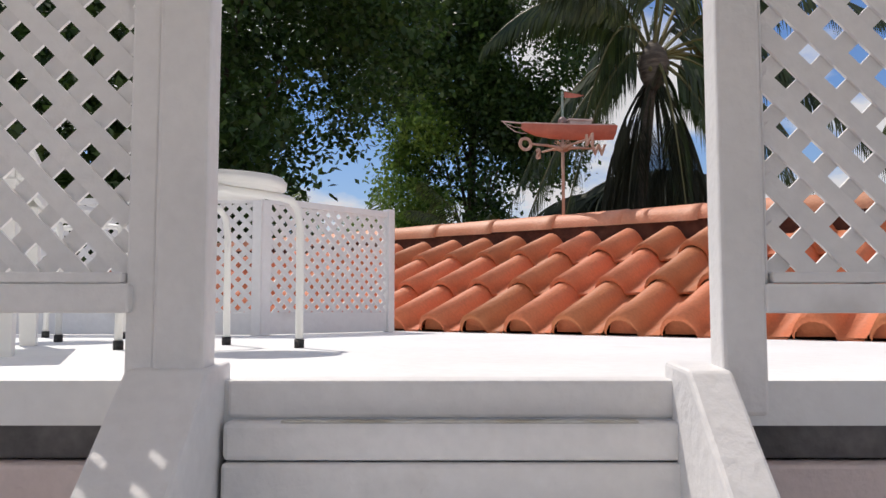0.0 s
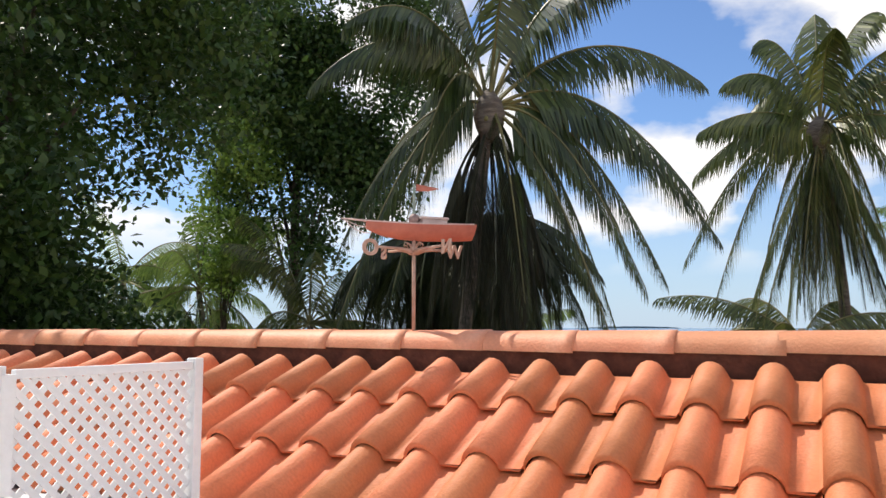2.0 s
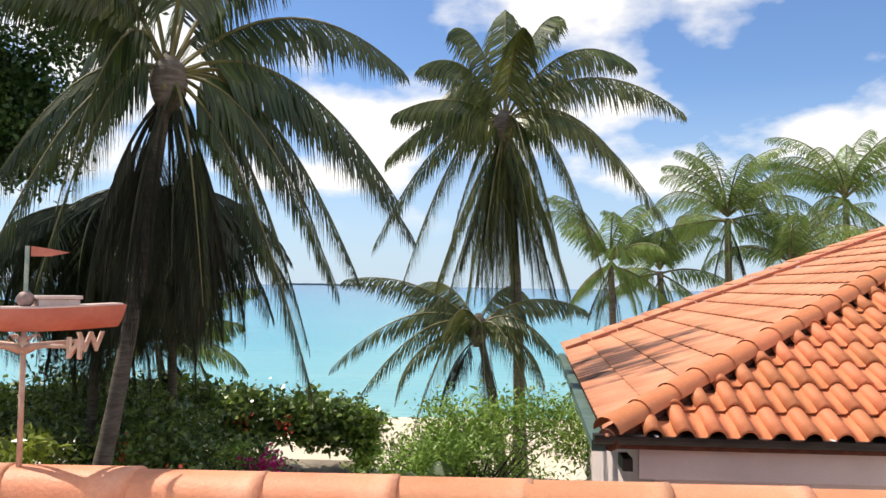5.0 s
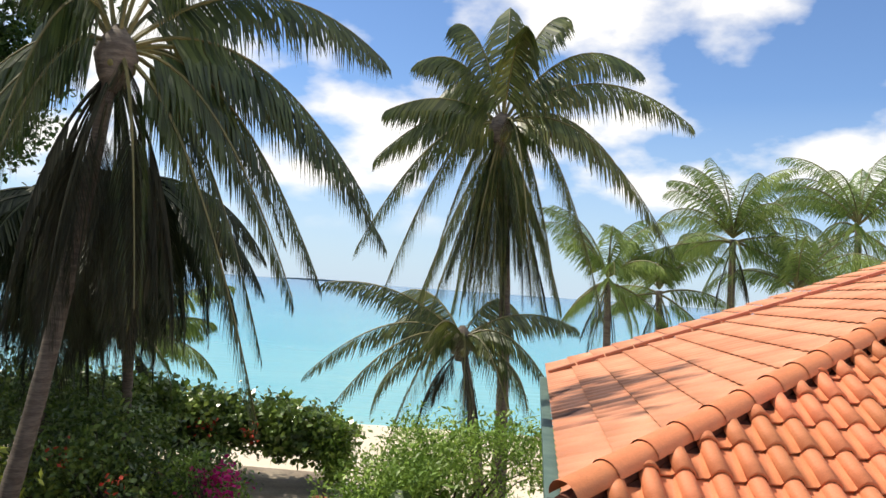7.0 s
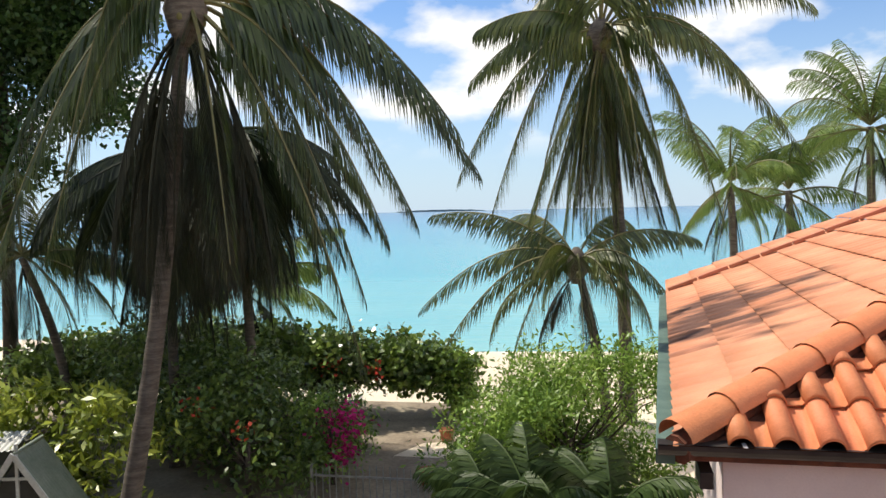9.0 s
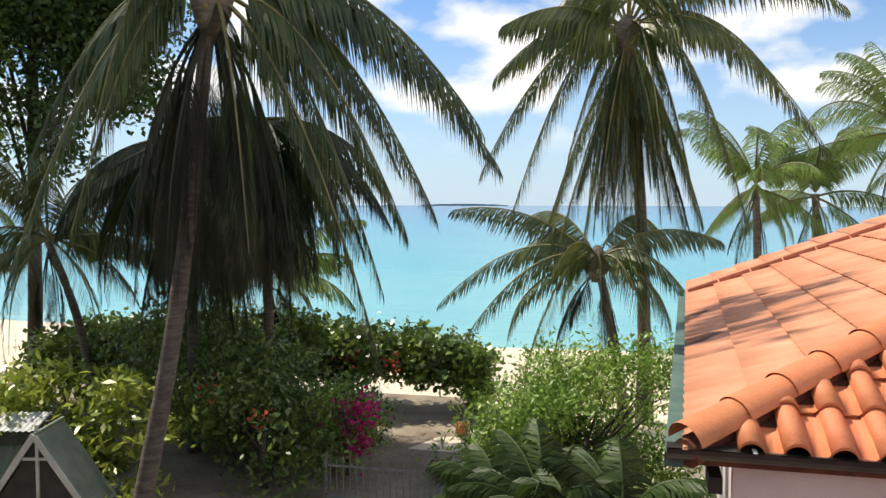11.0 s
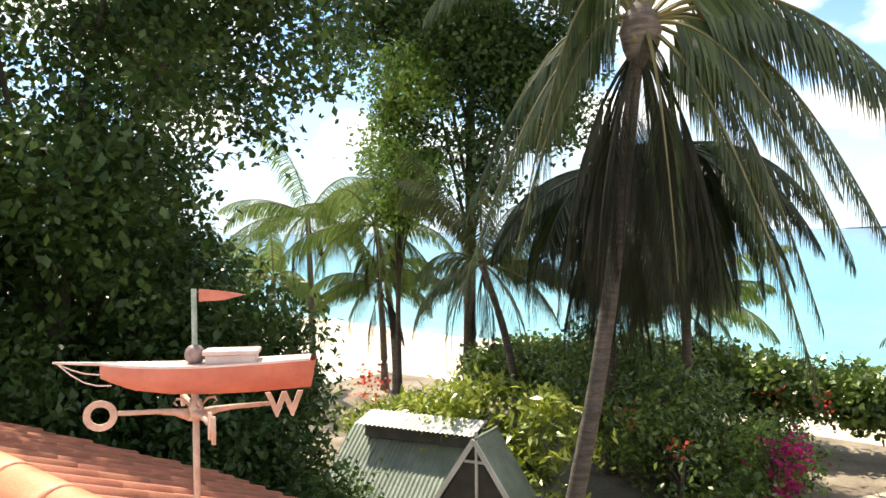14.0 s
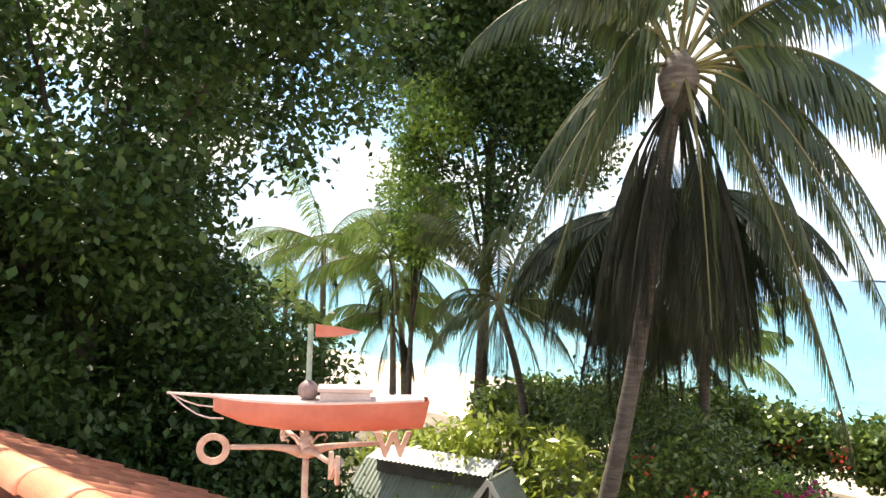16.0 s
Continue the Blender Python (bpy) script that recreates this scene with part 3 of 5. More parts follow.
def cap_mesh(name, length, r0=0.098, r1=0.088, seg=10, material=M_tile, squash=0.92):
    """A half-round ridge tile along x, its wide lip at x = length."""
    vs, fs = [], []
    rings = ((0, r1), (length * 0.9, r0), (length, r0 * 1.03), (length, r0 * 0.86))
    for x, r in rings:
        for i in range(seg + 1):
            t = math.pi * i / seg
            vs.append((x, -math.cos(t) * r, math.sin(t) * r * squash))
    w = seg + 1
    for j in range(len(rings) - 1):
        for i in range(seg):
            fs.append((j * w + i, (j + 1) * w + i, (j + 1) * w + i + 1, j * w + i + 1))
    me = bpy.data.meshes.new(name)
    me.from_pydata(vs, [], fs)
    me.materials.append(material)
    me.update()
    me.polygons.foreach_set("use_smooth", [True] * len(fs))
    return me


def build_roof_a():
    """Gable roof beside the terrace, ridge along x at y = 0."""
    roof = tagged(empty("roof_terrace", pose(0, 0, 0)), "orange terracotta S-tile roof rising from the terrace", "roof", kind="structure")
    x0, x1 = -3.3, 5.6
    zb = 0.428 + PITCH * 0.135
    vs = [(x0, -1.14, zb - PITCH * 1.14 - 0.03), (x1, -1.14, zb - PITCH * 1.14 - 0.03), (x1, 0, zb - 0.03), (x0, 0, zb - 0.03),
          (x0, 2.7, zb - PITCH * 2.7 - 0.03), (x1, 2.7, zb - PITCH * 2.7 - 0.03)]
    vs += [(a, b, c - 0.05) for a, b, c in vs]
    fs = [(0, 1, 2, 3), (3, 2, 5, 4), (7, 6, 9, 8), (8, 9, 10, 11), (0, 6, 7, 1), (4, 5, 11, 10), (0, 3, 9, 6), (3, 4, 10, 9), (1, 7, 8, 2), (2, 8, 11, 5)]
    raw("deck", vs, fs, M_mortar, roof, "dark underlay beneath the tiles")
    near = tile_mesh("roof_tile", EXPO / math.cos(SLOPE) + 0.05)
    topt = tile_mesh("roof_tile", 0.33)
    eave = tile_mesh("roof_tile", EXPO / math.cos(SLOPE) + 0.05, plug=True)
    rnd = random.Random(5)
    cols = [1.922 + TW * k for k in range(-24, 17)]
    for x in cols:
        for c in range(3):
            y = -1.14 + EXPO * c
            ob = new("roof_tile", eave if c == 0 else topt if c == 2 else near)
            ob.parent = roof
            ob.matrix_basis = pose(x + rnd.uniform(-0.002, 0.002), y + rnd.uniform(-0.004, 0.004), zb + PITCH * y + rnd.uniform(0, 0.002), math.degrees(SLOPE), rnd.uniform(-0.8, 0.8), rnd.uniform(-0.5, 0.5))
    # Far slope takes a darker, duller tile colour than the near one.
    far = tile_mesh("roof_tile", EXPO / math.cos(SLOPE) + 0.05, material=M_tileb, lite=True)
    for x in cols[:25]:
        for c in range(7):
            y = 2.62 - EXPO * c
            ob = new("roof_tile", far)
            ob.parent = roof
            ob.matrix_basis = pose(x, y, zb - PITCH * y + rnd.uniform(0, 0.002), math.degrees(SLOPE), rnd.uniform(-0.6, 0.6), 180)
    boxed("ridge_bedding", x0, x1, -0.075, 0.075, 0.40, 0.545, M_mortar, roof, 0.01, "mortar bed under the ridge tiles, the gap's shade in its colour")
    cap = cap_mesh("ridge_tile", 0.425, material=M_ridge)
    for k in range(-7, 14):
        ob = new("ridge_tile", cap)
        ob.parent = roof
        ob.matrix_basis = pose(0.4 * k - 0.425, rnd.uniform(-0.004, 0.004), 0.526 + rnd.uniform(-0.002, 0.002), rnd.uniform(-1.5, 1.5), 0.9, rnd.uniform(-0.5, 0.5))
    # verge edge at the gable end
    for sgn, ye in ((-1, -1.12), (1, 2.66)):
        vs, fs = tube([(x0 - 0.03, 0.0, zb + 0.02), (x0 - 0.03, ye, zb + 0.02 - PITCH * abs(ye))], 0.035, 8)
        raw("verge_edge", vs, fs, M_mortar, roof, "dark weathered verge edge", smooth=True)


build_roof_a()


def build_roof_b():
    """Neighbouring hipped roof, its near eave with a gutter towards the terrace roof."""
    house = tagged(empty("neighbour_house", pose(3.12, 3.40, 0.02)), "neighbouring pink house with a hipped orange tile roof and dark gutter", "house")
    # local frame: corner at the origin, z as in the world
    z0, pl, pn, hy = 0.13, 0.385, 0.43, 0.88
    sk = 0.05
    xr, yb = 7.0, 7.6

    def zl(x, y):
        return z0 + pl * (x - sk * y)

    top = (xr, hy * xr, zl(xr, hy * xr))
    raw("roof_deck", [(0, 0, z0 - 0.02), (xr, 0, z0 - 0.02), (top[0], top[1], top[2] - 0.02), (xr, yb, zl(xr, yb) - 0.02), (sk * yb, yb, z0 - 0.02),
                      (0, 0, z0 - 0.1), (xr, 0, z0 - 0.1), (xr, yb, z0 - 0.1), (sk * yb, yb, z0 - 0.1)],
        [(0, 1, 2), (0, 2, 3, 4), (5, 8, 7, 6), (0, 5, 6, 1), (0, 4, 8, 5), (4, 3, 7, 8), (1, 6, 7, 3, 2)], M_mortar, house, "dark underlay beneath the tiles")
    rnd = random.Random(9)
    # near face
    s_n = math.atan(top[2] / top[1] - z0 / top[1])
    pn = math.tan(s_n)
    ex = 0.34
    full = round(ex / math.cos(s_n) + 0.05, 2)
    cuts = {}
    for i in range(34):
        x = 0.296 + TW * i
        if x > xr:
            break
        for c in range(12):
            y = -0.05 + ex * c
            room = (hy * (x - 0.08) - y) / math.cos(s_n)
            if room < 0.05 or y > 3.9:
                break
            ln = full if room > full else max(0.05, round(room / 0.05) * 0.05)
            if ln not in cuts:
                cuts[ln] = tile_mesh("roof_tile", ln)
            ob = new("roof_tile", cuts[ln])
            ob.parent = house
            ob.matrix_basis = pose(x, y, z0 + pn * y + rnd.uniform(0, 0.003), math.degrees(s_n), rnd.uniform(-0.8, 0.8), rnd.uniform(-0.6, 0.6))
    # left face: tiles run up the slope towards +x
    s_l = math.atan(pl)
    chunks_v, chunks_f = [], []
    lite = tile_mesh("roof_tile", 0.41, 0.236, 0.007, material=M_tileb, lite=True)
    bv = [v.co.copy() for v in lite.vertices]
    bf = [tuple(p.vertices) for p in lite.polygons]
    for j in range(40):
        y = 0.1 + 0.236 * j
        for c in range(18):
            x = sk * y - 0.03 + 0.37 * c
            if x > xr - 0.1:
                break
            if y - 0.02 < hy * (x + 0.05) - 0.02 and y < hy * (x + 0.30):
                continue
            m = Matrix.Translation((x, y, zl(x, y) + rnd.uniform(0, 0.003))) @ Matrix.Rotation(-math.pi / 2, 4, "Z") @ Matrix.Rotation(s_l, 4, "X") @ Matrix.Rotation(rnd.uniform(-0.005, 0.005), 4, "Y")
            k = len(chunks_v)
            for v in bv:
                w = m @ v
                over = w.x - (w.y + 0.03) / hy
                if over > 0:   # cut along the hip
                    w.x -= over
                    w.z -= pl * over
                chunks_v.append(w)
            chunks_f += [tuple(i + k for i in f) for f in bf]
    ob = raw("side_tiles", chunks_v, chunks_f, M_tiles, house, "sun-bleached tiles with dark lichen streaks", smooth=True)
    ob["kind"] = "stuff"
    # hip tiles
    hd = Vector((top[0], top[1], top[2] - z0))
    hl = hd.length
    hd.normalize()
    rot = hd.to_track_quat("X", "Z").to_matrix().to_4x4()
    cap = cap_mesh("hip_tile", 0.40, 0.113, 0.121, material=M_tile)
    k = 0
    while 0.37 * k < hl - 0.3:
        p = Vector((0, 0, z0 + 0.03)) + hd * (0.37 * k - 0.04)
        ob = new("hip_tile", cap)
        ob.parent = house
        ob.matrix_basis = Matrix.Translation(p) @ rot @ pose(0, 0, 0, rnd.uniform(-2, 2), 1.0, rnd.uniform(-0.7, 0.7))
        k += 1
    vs, fs = tube([Vector((0, 0, z0 - 0.03)) - hd * 0.03, Vector((0, 0, z0 - 0.03)) + hd * hl], 0.085, 10)
    raw("hip_bedding", vs, fs, M_mortar, house, "mortar bed under the hip tiles, the gap's shade in its colour")
    # far verge
    for i in range(16):
        x = sk * yb + 0.42 * i
        if x > xr - 0.4:
            break
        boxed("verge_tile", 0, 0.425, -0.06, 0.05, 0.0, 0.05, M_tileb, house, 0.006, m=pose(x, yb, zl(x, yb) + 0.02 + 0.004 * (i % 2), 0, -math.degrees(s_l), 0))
    # gutters, fascia, walls
    boxed("fascia", 0.22, xr, 0.10, 0.14, -0.20, 0.12, M_pink, house, 0.004, "pale pink fascia board")
    vs, fs = [], []
    for x in (-0.12, xr):
        for i in range(9):
            t = math.pi * (1 + i / 8)
            vs.append((x, -0.055 + 0.06 * math.cos(t), 0.045 + 0.065 * math.sin(t)))
        vs += [(x, 0.0, 0.05), (x, -0.11, 0.05)]
    fs = [(i, i + 1, 12 + i, 11 + i) for i in range(10)] + [tuple(range(10, -1, -1)), tuple(range(11, 22))]
    raw("gutter", vs, fs, M_gut, house, "dark brown rain gutter", m=pose(0, 0.03, 0.085))
    for gx in (0.3, 1.5, 2.7):
        boxed("gutter_clip", gx, gx + 0.02, -0.10, -0.02, 0.136, 0.142, M_white, house, 0.001)
    raw("side_gutter", [(-0.13, 0, 0.01), (-0.03, 0, 0.01), (-0.03 + sk * yb, yb, 0.01), (-0.13 + sk * yb, yb, 0.01),
                        (-0.13, 0, 0.09), (-0.03, 0, 0.09), (-0.03 + sk * yb, yb, 0.09), (-0.13 + sk * yb, yb, 0.09)],
        [(3, 2, 1, 0), (4, 5, 6, 7), (0, 1, 5, 4), (1, 2, 6, 5), (2, 3, 7, 6), (3, 0, 4, 7)], M_green, house, "grey-green weathered side gutter")
    boxed("rafter_end", 0.10, 0.17, 0.06, 0.3, -0.14, -0.05, M_gut, house, 0.003)
    vs, fs = prism([(0.34, 0.142), (xr, 0.142), (xr, yb), (0.34 + sk * yb, yb)], GZ - 0.05, 0.02)
    raw("wall", vs, fs, M_pink, house, "pale pink rendered wall")
    boxed("corner_post", 0.27, 0.338, 0.146, 0.3, GZ, -0.30, M_gut, house, 0.004, "dark corner post")
    vs, fs = tube([(0.20, 0.13, GZ), (0.20, 0.13, -0.31)], 0.022, 8)
    raw("downpipe", vs, fs, M_white, house, "white downpipe", smooth=True)


build_roof_b()


# ---- weathervane ----
def letter(text, name, size, parent, m, material):
    """A letter from the built-in font, as a thin solid."""
    cu = bpy.data.curves.new(name, "FONT")
    cu.body, cu.size, cu.extrude, cu.align_x, cu.align_y = text, size, 0.004, "CENTER", "CENTER"
    cu.offset = size * 0.035
    tmp = bpy.data.objects.new(name, cu)
    scene.collection.objects.link(tmp)
    me = bpy.data.meshes.new_from_object(tmp.evaluated_get(bpy.context.evaluated_depsgraph_get()))
    bpy.data.objects.remove(tmp)
    return link(name, me, material, parent, m=m)


def build_vane():
    v = tagged(empty("weathervane", pose(0.83, -0.015, 0.0, 0, 0, 48)), "red boat weathervane with letters on a thin pole over the ridge", "weathervane")
    # local x runs from the bow (negative, letter O) to the stern (letter W)
    vs, fs = tube([(0, 0, 0.58), (0, 0, 1.02)], 0.0085, 10)
    raw("pole", vs, fs, M_vane, v, smooth=True)
    bm = bmesh.new()
    stations = [(-0.232, 0.002, 0.052, 1.100), (-0.205, 0.018, 0.040, 1.097), (-0.15, 0.034, 0.020, 1.094), (-0.06, 0.046, 0.008, 1.091), (0.04, 0.050, 0.005, 1.092), (0.16, 0.047, 0.008, 1.096), (0.29, 0.036, 0.016, 1.102)]
    rings = []
    for x, hw, keel, deck in stations:
        zk = 1.012 + keel
        ring = [bm.verts.new((x + (0.014 if x > 0.25 else 0) * f, s * hw * w, zk + (deck - zk) * f)) for s, w, f in
                ((-1, 1, 1), (-1, 0.93, 0.66), (-1, 0.68, 0.3), (-1, 0.12, 0.0), (1, 0.12, 0.0), (1, 0.68, 0.3), (1, 0.93, 0.66), (1, 1, 1))]
        rings.append(ring)
    for a, b in zip(rings, rings[1:]):
        for i in range(7):
            bm.faces.new((a[i], b[i], b[i + 1], a[i + 1]))
    bm.faces.new(rings[-1])
    bm.faces.new(rings[0][::-1])
    bmesh.ops.recalc_face_normals(bm, faces=bm.faces)
    hull = part("hull", bm, M_hull, v, "faded red boat hull", smooth=True)
    vs = [(x, s * (hw + 0.003), d + dz) for dz in (-0.001, 0.005) for s in (-1, 1) for x, hw, _, d in stations]
    k = len(stations)
    fs = []
    for i in range(k - 1):
        fs += [(2 * k + i, 2 * k + i + 1, 3 * k + i + 1, 3 * k + i), (i, k + i, k + i + 1, i + 1), (i, i + 1, 2 * k + i + 1, 2 * k + i), (k + i, 3 * k + i, 3 * k + i + 1, k + i + 1)]
    fs += [(k - 1, 2 * k - 1, 4 * k - 1, 3 * k - 1), (0, 2 * k, 3 * k, k)]
    raw("deck", vs, fs, M_deck, v, "faded pink deck with a rail")
    boxed("cabin", 0.03, 0.155, -0.032, 0.032, 1.096, 1.118, M_deck, v, 0.002)
    boxed("cabin_roof", 0.024, 0.162, -0.037, 0.037, 1.1185, 1.130, M_deck, v, 0.003)
    bm = bmesh.new()
    bmesh.ops.create_uvsphere(bm, u_segments=16, v_segments=10, radius=0.026)
    part("ball", bm, M_ball, v, "dull mauve metal ball", m=pose(0, 0, 1.118), smooth=True)
    vs, fs = tube([(0, 0, 1.142), (0, 0, 1.284)], 0.007, 8)
    raw("mast", vs, fs, M_copper, v, "green tarnished mast")
    fl = [(0.012, 0, 1.252), (0.012, 0, 1.284), (0.07, 0.004, 1.278), (0.128, -0.002, 1.268), (0.07, 0.004, 1.254)]
    raw("pennant", fl + [(x, y + 0.004, z) for x, y, z in fl],
        [(0, 1, 2, 4), (4, 2, 3), (9, 7, 6, 5), (8, 7, 9), (0, 5, 6, 1), (1, 6, 7, 2), (2, 7, 8, 3), (3, 8, 9, 4), (4, 9, 5, 0)], M_hull, v, "small red pennant")
    vs, fs = tube([(-0.19, 0, 1.098), (-0.345, 0, 1.106)], [0.006, 0.003], 8)
    raw("bowsprit", vs, fs, M_deck, v, smooth=True)
    for z, sag in ((1.075, 0.012), (1.045, 0.02)):
        pts = [(-0.335 + 0.13 * t, 0, 1.103 + (z - 1.103) * t - sag * math.sin(math.pi * t)) for t in (0, 0.25, 0.5, 0.75, 1)]
        vs, fs = tube(pts, 0.002, 5)
        raw("stay", vs, fs, M_deck, v)
    # hub with curled brackets and the four arms
    bm = bmesh.new()
    bmesh.ops.create_cone(bm, cap_ends=True, segments=14, radius1=0.022, radius2=0.015, depth=0.05)
    part("hub", bm, M_vane, v, m=pose(0, 0, 0.978), smooth=True)
    for a in range(4):
        m = pose(0, 0, 0, 0, 0, 90 * a + (10, 20)[a % 2])
        pts = [(0.012, 0, 0.965), (0.05, 0, 0.975), (0.09, 0, 0.979), (0.185, 0, 0.981)]
        vs, fs = tube([m @ Vector(p) for p in pts], [0.016, 0.0095, 0.0068, 0.0062], 8)
        raw("arm", vs, fs, M_vane, v, smooth=True)
        pts = [(0.016, 0, 0.99), (0.03, 0, 1.006), (0.046, 0, 1.008), (0.052, 0, 0.998), (0.044, 0, 0.991)]
        vs, fs = tube([m @ Vector(p) for p in pts], 0.0035, 6)
        raw("scroll", vs, fs, M_vane, v, smooth=True)
    # upright letters, read from the terrace side
    for text, x, y, sz, turn, face in (("O", -0.225, 0, 0.098, 10, 0), ("W", 0.222, 0, 0.086, 10, 0), ("S", 0, 0.222, 0.084, 20, 90), ("N", 0, -0.222, 0.084, 20, 90)):
        letter(text, "letter", sz, v, pose(0, 0, 0, 0, 0, turn) @ pose(x, y, 0.974, 90, 0, face), M_vane)


build_vane()


# ---- plants ----
def leaf_mesh(name, pts, size, seed, material, parent=None, label="", aspect=0.5, up=0.4):
    """One mesh of many pointed leaves: a folded diamond at each point."""
    rg = np.random.default_rng(seed)
    n = len(pts)
    d = rg.normal(size=(n, 3))
    d[:, 2] -= up * 0.8
    d /= np.linalg.norm(d, axis=1)[:, None]
    q = rg.normal(size=(n, 3))
    q[:, 2] += 1.5
    w = np.cross(d, q)
    w /= np.linalg.norm(w, axis=1)[:, None]
    nn = np.cross(w, d)
    s = size * rg.uniform(0.6, 1.3, n)[:, None]
    p = np.asarray(pts)
    v = np.stack([p, p + d * s * 0.5 + w * s * aspect * 0.5 + nn * s * 0.08, p + d * s, p + d * s * 0.5 - w * s * aspect * 0.5 + nn * s * 0.08], axis=1).reshape(-1, 3)
    me = bpy.data.meshes.new(name)
    me.vertices.add(4 * n)
    me.vertices.foreach_set("co", v.astype(np.float32).ravel())
    me.loops.add(4 * n)
    me.loops.foreach_set("vertex_index", np.arange(4 * n, dtype=np.int32))
    me.polygons.add(n)
    me.polygons.foreach_set("loop_start", np.arange(0, 4 * n, 4, dtype=np.int32))
    me.update(calc_edges=True)
    return link(name, me, material, parent, label)


def clumps(lobes, count, per, spread, seed, hollow=0.35, thin=0.0):
    """Leaf places: clumps in the outer shell of ellipsoid lobes, torn open by noise. Returns places and clump centres."""
    rg = np.random.default_rng(seed)
    vol = np.array([b[3] * b[4] * b[5] for b in lobes]) ** 0.75
    out, cents = [], []
    for cx, cy, cz, rx, ry, rz in [lobes[i] for i in rg.choice(len(lobes), count, p=vol / vol.sum())]:
        d = rg.normal(size=3)
        d /= np.linalg.norm(d)
        r = hollow + (1 - hollow) * rg.uniform() ** 0.55
        c = np.array((cx, cy, cz)) + d * r * np.array((rx, ry, rz))
        if noise.noise(Vector(c * 0.55)) < -0.12 + thin and rg.uniform() < 0.94:
            continue
        cents.append(c)
        k = int(per * rg.uniform(0.5, 1.5))
        out.append(c + rg.normal(size=(k, 3)) * spread * np.array((1.1, 1.1, 0.75)))
    return np.concatenate(out), cents


def branches(base, cents, r0, seed, trunk_top, every=6):
    """A tapered trunk with limbs that reach towards some of the clumps."""
    rg = random.Random(seed)
    base, top = Vector(base), Vector(trunk_top)
    mid = base.lerp(top, 0.5) + Vector((rg.uniform(-1, 1), rg.uniform(-1, 1), 0)) * r0 * 1.2
    ch = [tube([base, base.lerp(mid, 0.5), mid, top], [r0 * 1.25, r0, r0 * 0.9, r0 * 0.7], 10)]
    for c in cents[::every]:
        c = Vector(c)
        st = mid.lerp(top, rg.uniform(0, 1))
        k = st.lerp(c, 0.5) + Vector((0, 0, 0.12 * (c - st).length))
        ch.append(tube([st, st.lerp(k, 0.5), k, k.lerp(c, 0.6), c], [r0 * 0.35, r0 * 0.26, r0 * 0.18, r0 * 0.09, r0 * 0.03], 5, False))
    return join(*ch)


def tree(name, label, base, lobes, trunk_top, count, per, spread, size, seed, material, r0=0.22, every=7, aspect=0.5, thin=0.0, hollow=0.35, category="tree"):
    t = tagged(empty(name, pose(*base)), label, category)
    lb = [(a - base[0], b - base[1], c - base[2], d, e, f) for a, b, c, d, e, f in lobes]
    pts, cents = clumps(lb, count, per, spread, seed, hollow, thin)
    pts = pts[pts[:, 2] > 0.06]
    vs, fs = branches((0, 0, -0.05), cents, r0, seed, Vector(trunk_top) - Vector(base), every)
    raw("trunk", vs, fs, M_bark2, t, smooth=True)
    leaf_mesh("crown", pts, size, seed, material, t, aspect=aspect)
    return t


def frond_path(base, az, el, ln, droop, rg, curl=1.5):
    """Points of a leaf stalk that leaves at an elevation and bends over by its droop."""
    p = Vector(base)
    steps = 14
    h = Vector((math.cos(az), math.sin(az), 0))
    pts = [p.copy()]
    for i in range(steps):
        s = (i + 0.5) / steps
        e = max(el - droop * s ** curl, -1.5)
        p = p + (h * math.cos(e) + Vector((0, 0, math.sin(e)))) * ln / steps
        h = (h + Vector((-h.y, h.x, 0)) * rg.uniform(-0.02, 0.02)).normalized()
        pts.append(p.copy())
    return pts


def arc_path(base, tip, rise):
    """Points of a leaf stalk that rises and then falls to a tip, given from the base."""
    a, t = Vector(base), Vector(tip)
    q = Vector((t.x * 0.45, t.y * 0.45, rise))
    return [a + q * 2 * u * (1 - u) + t * u * u for u in (i / 14 for i in range(15))]


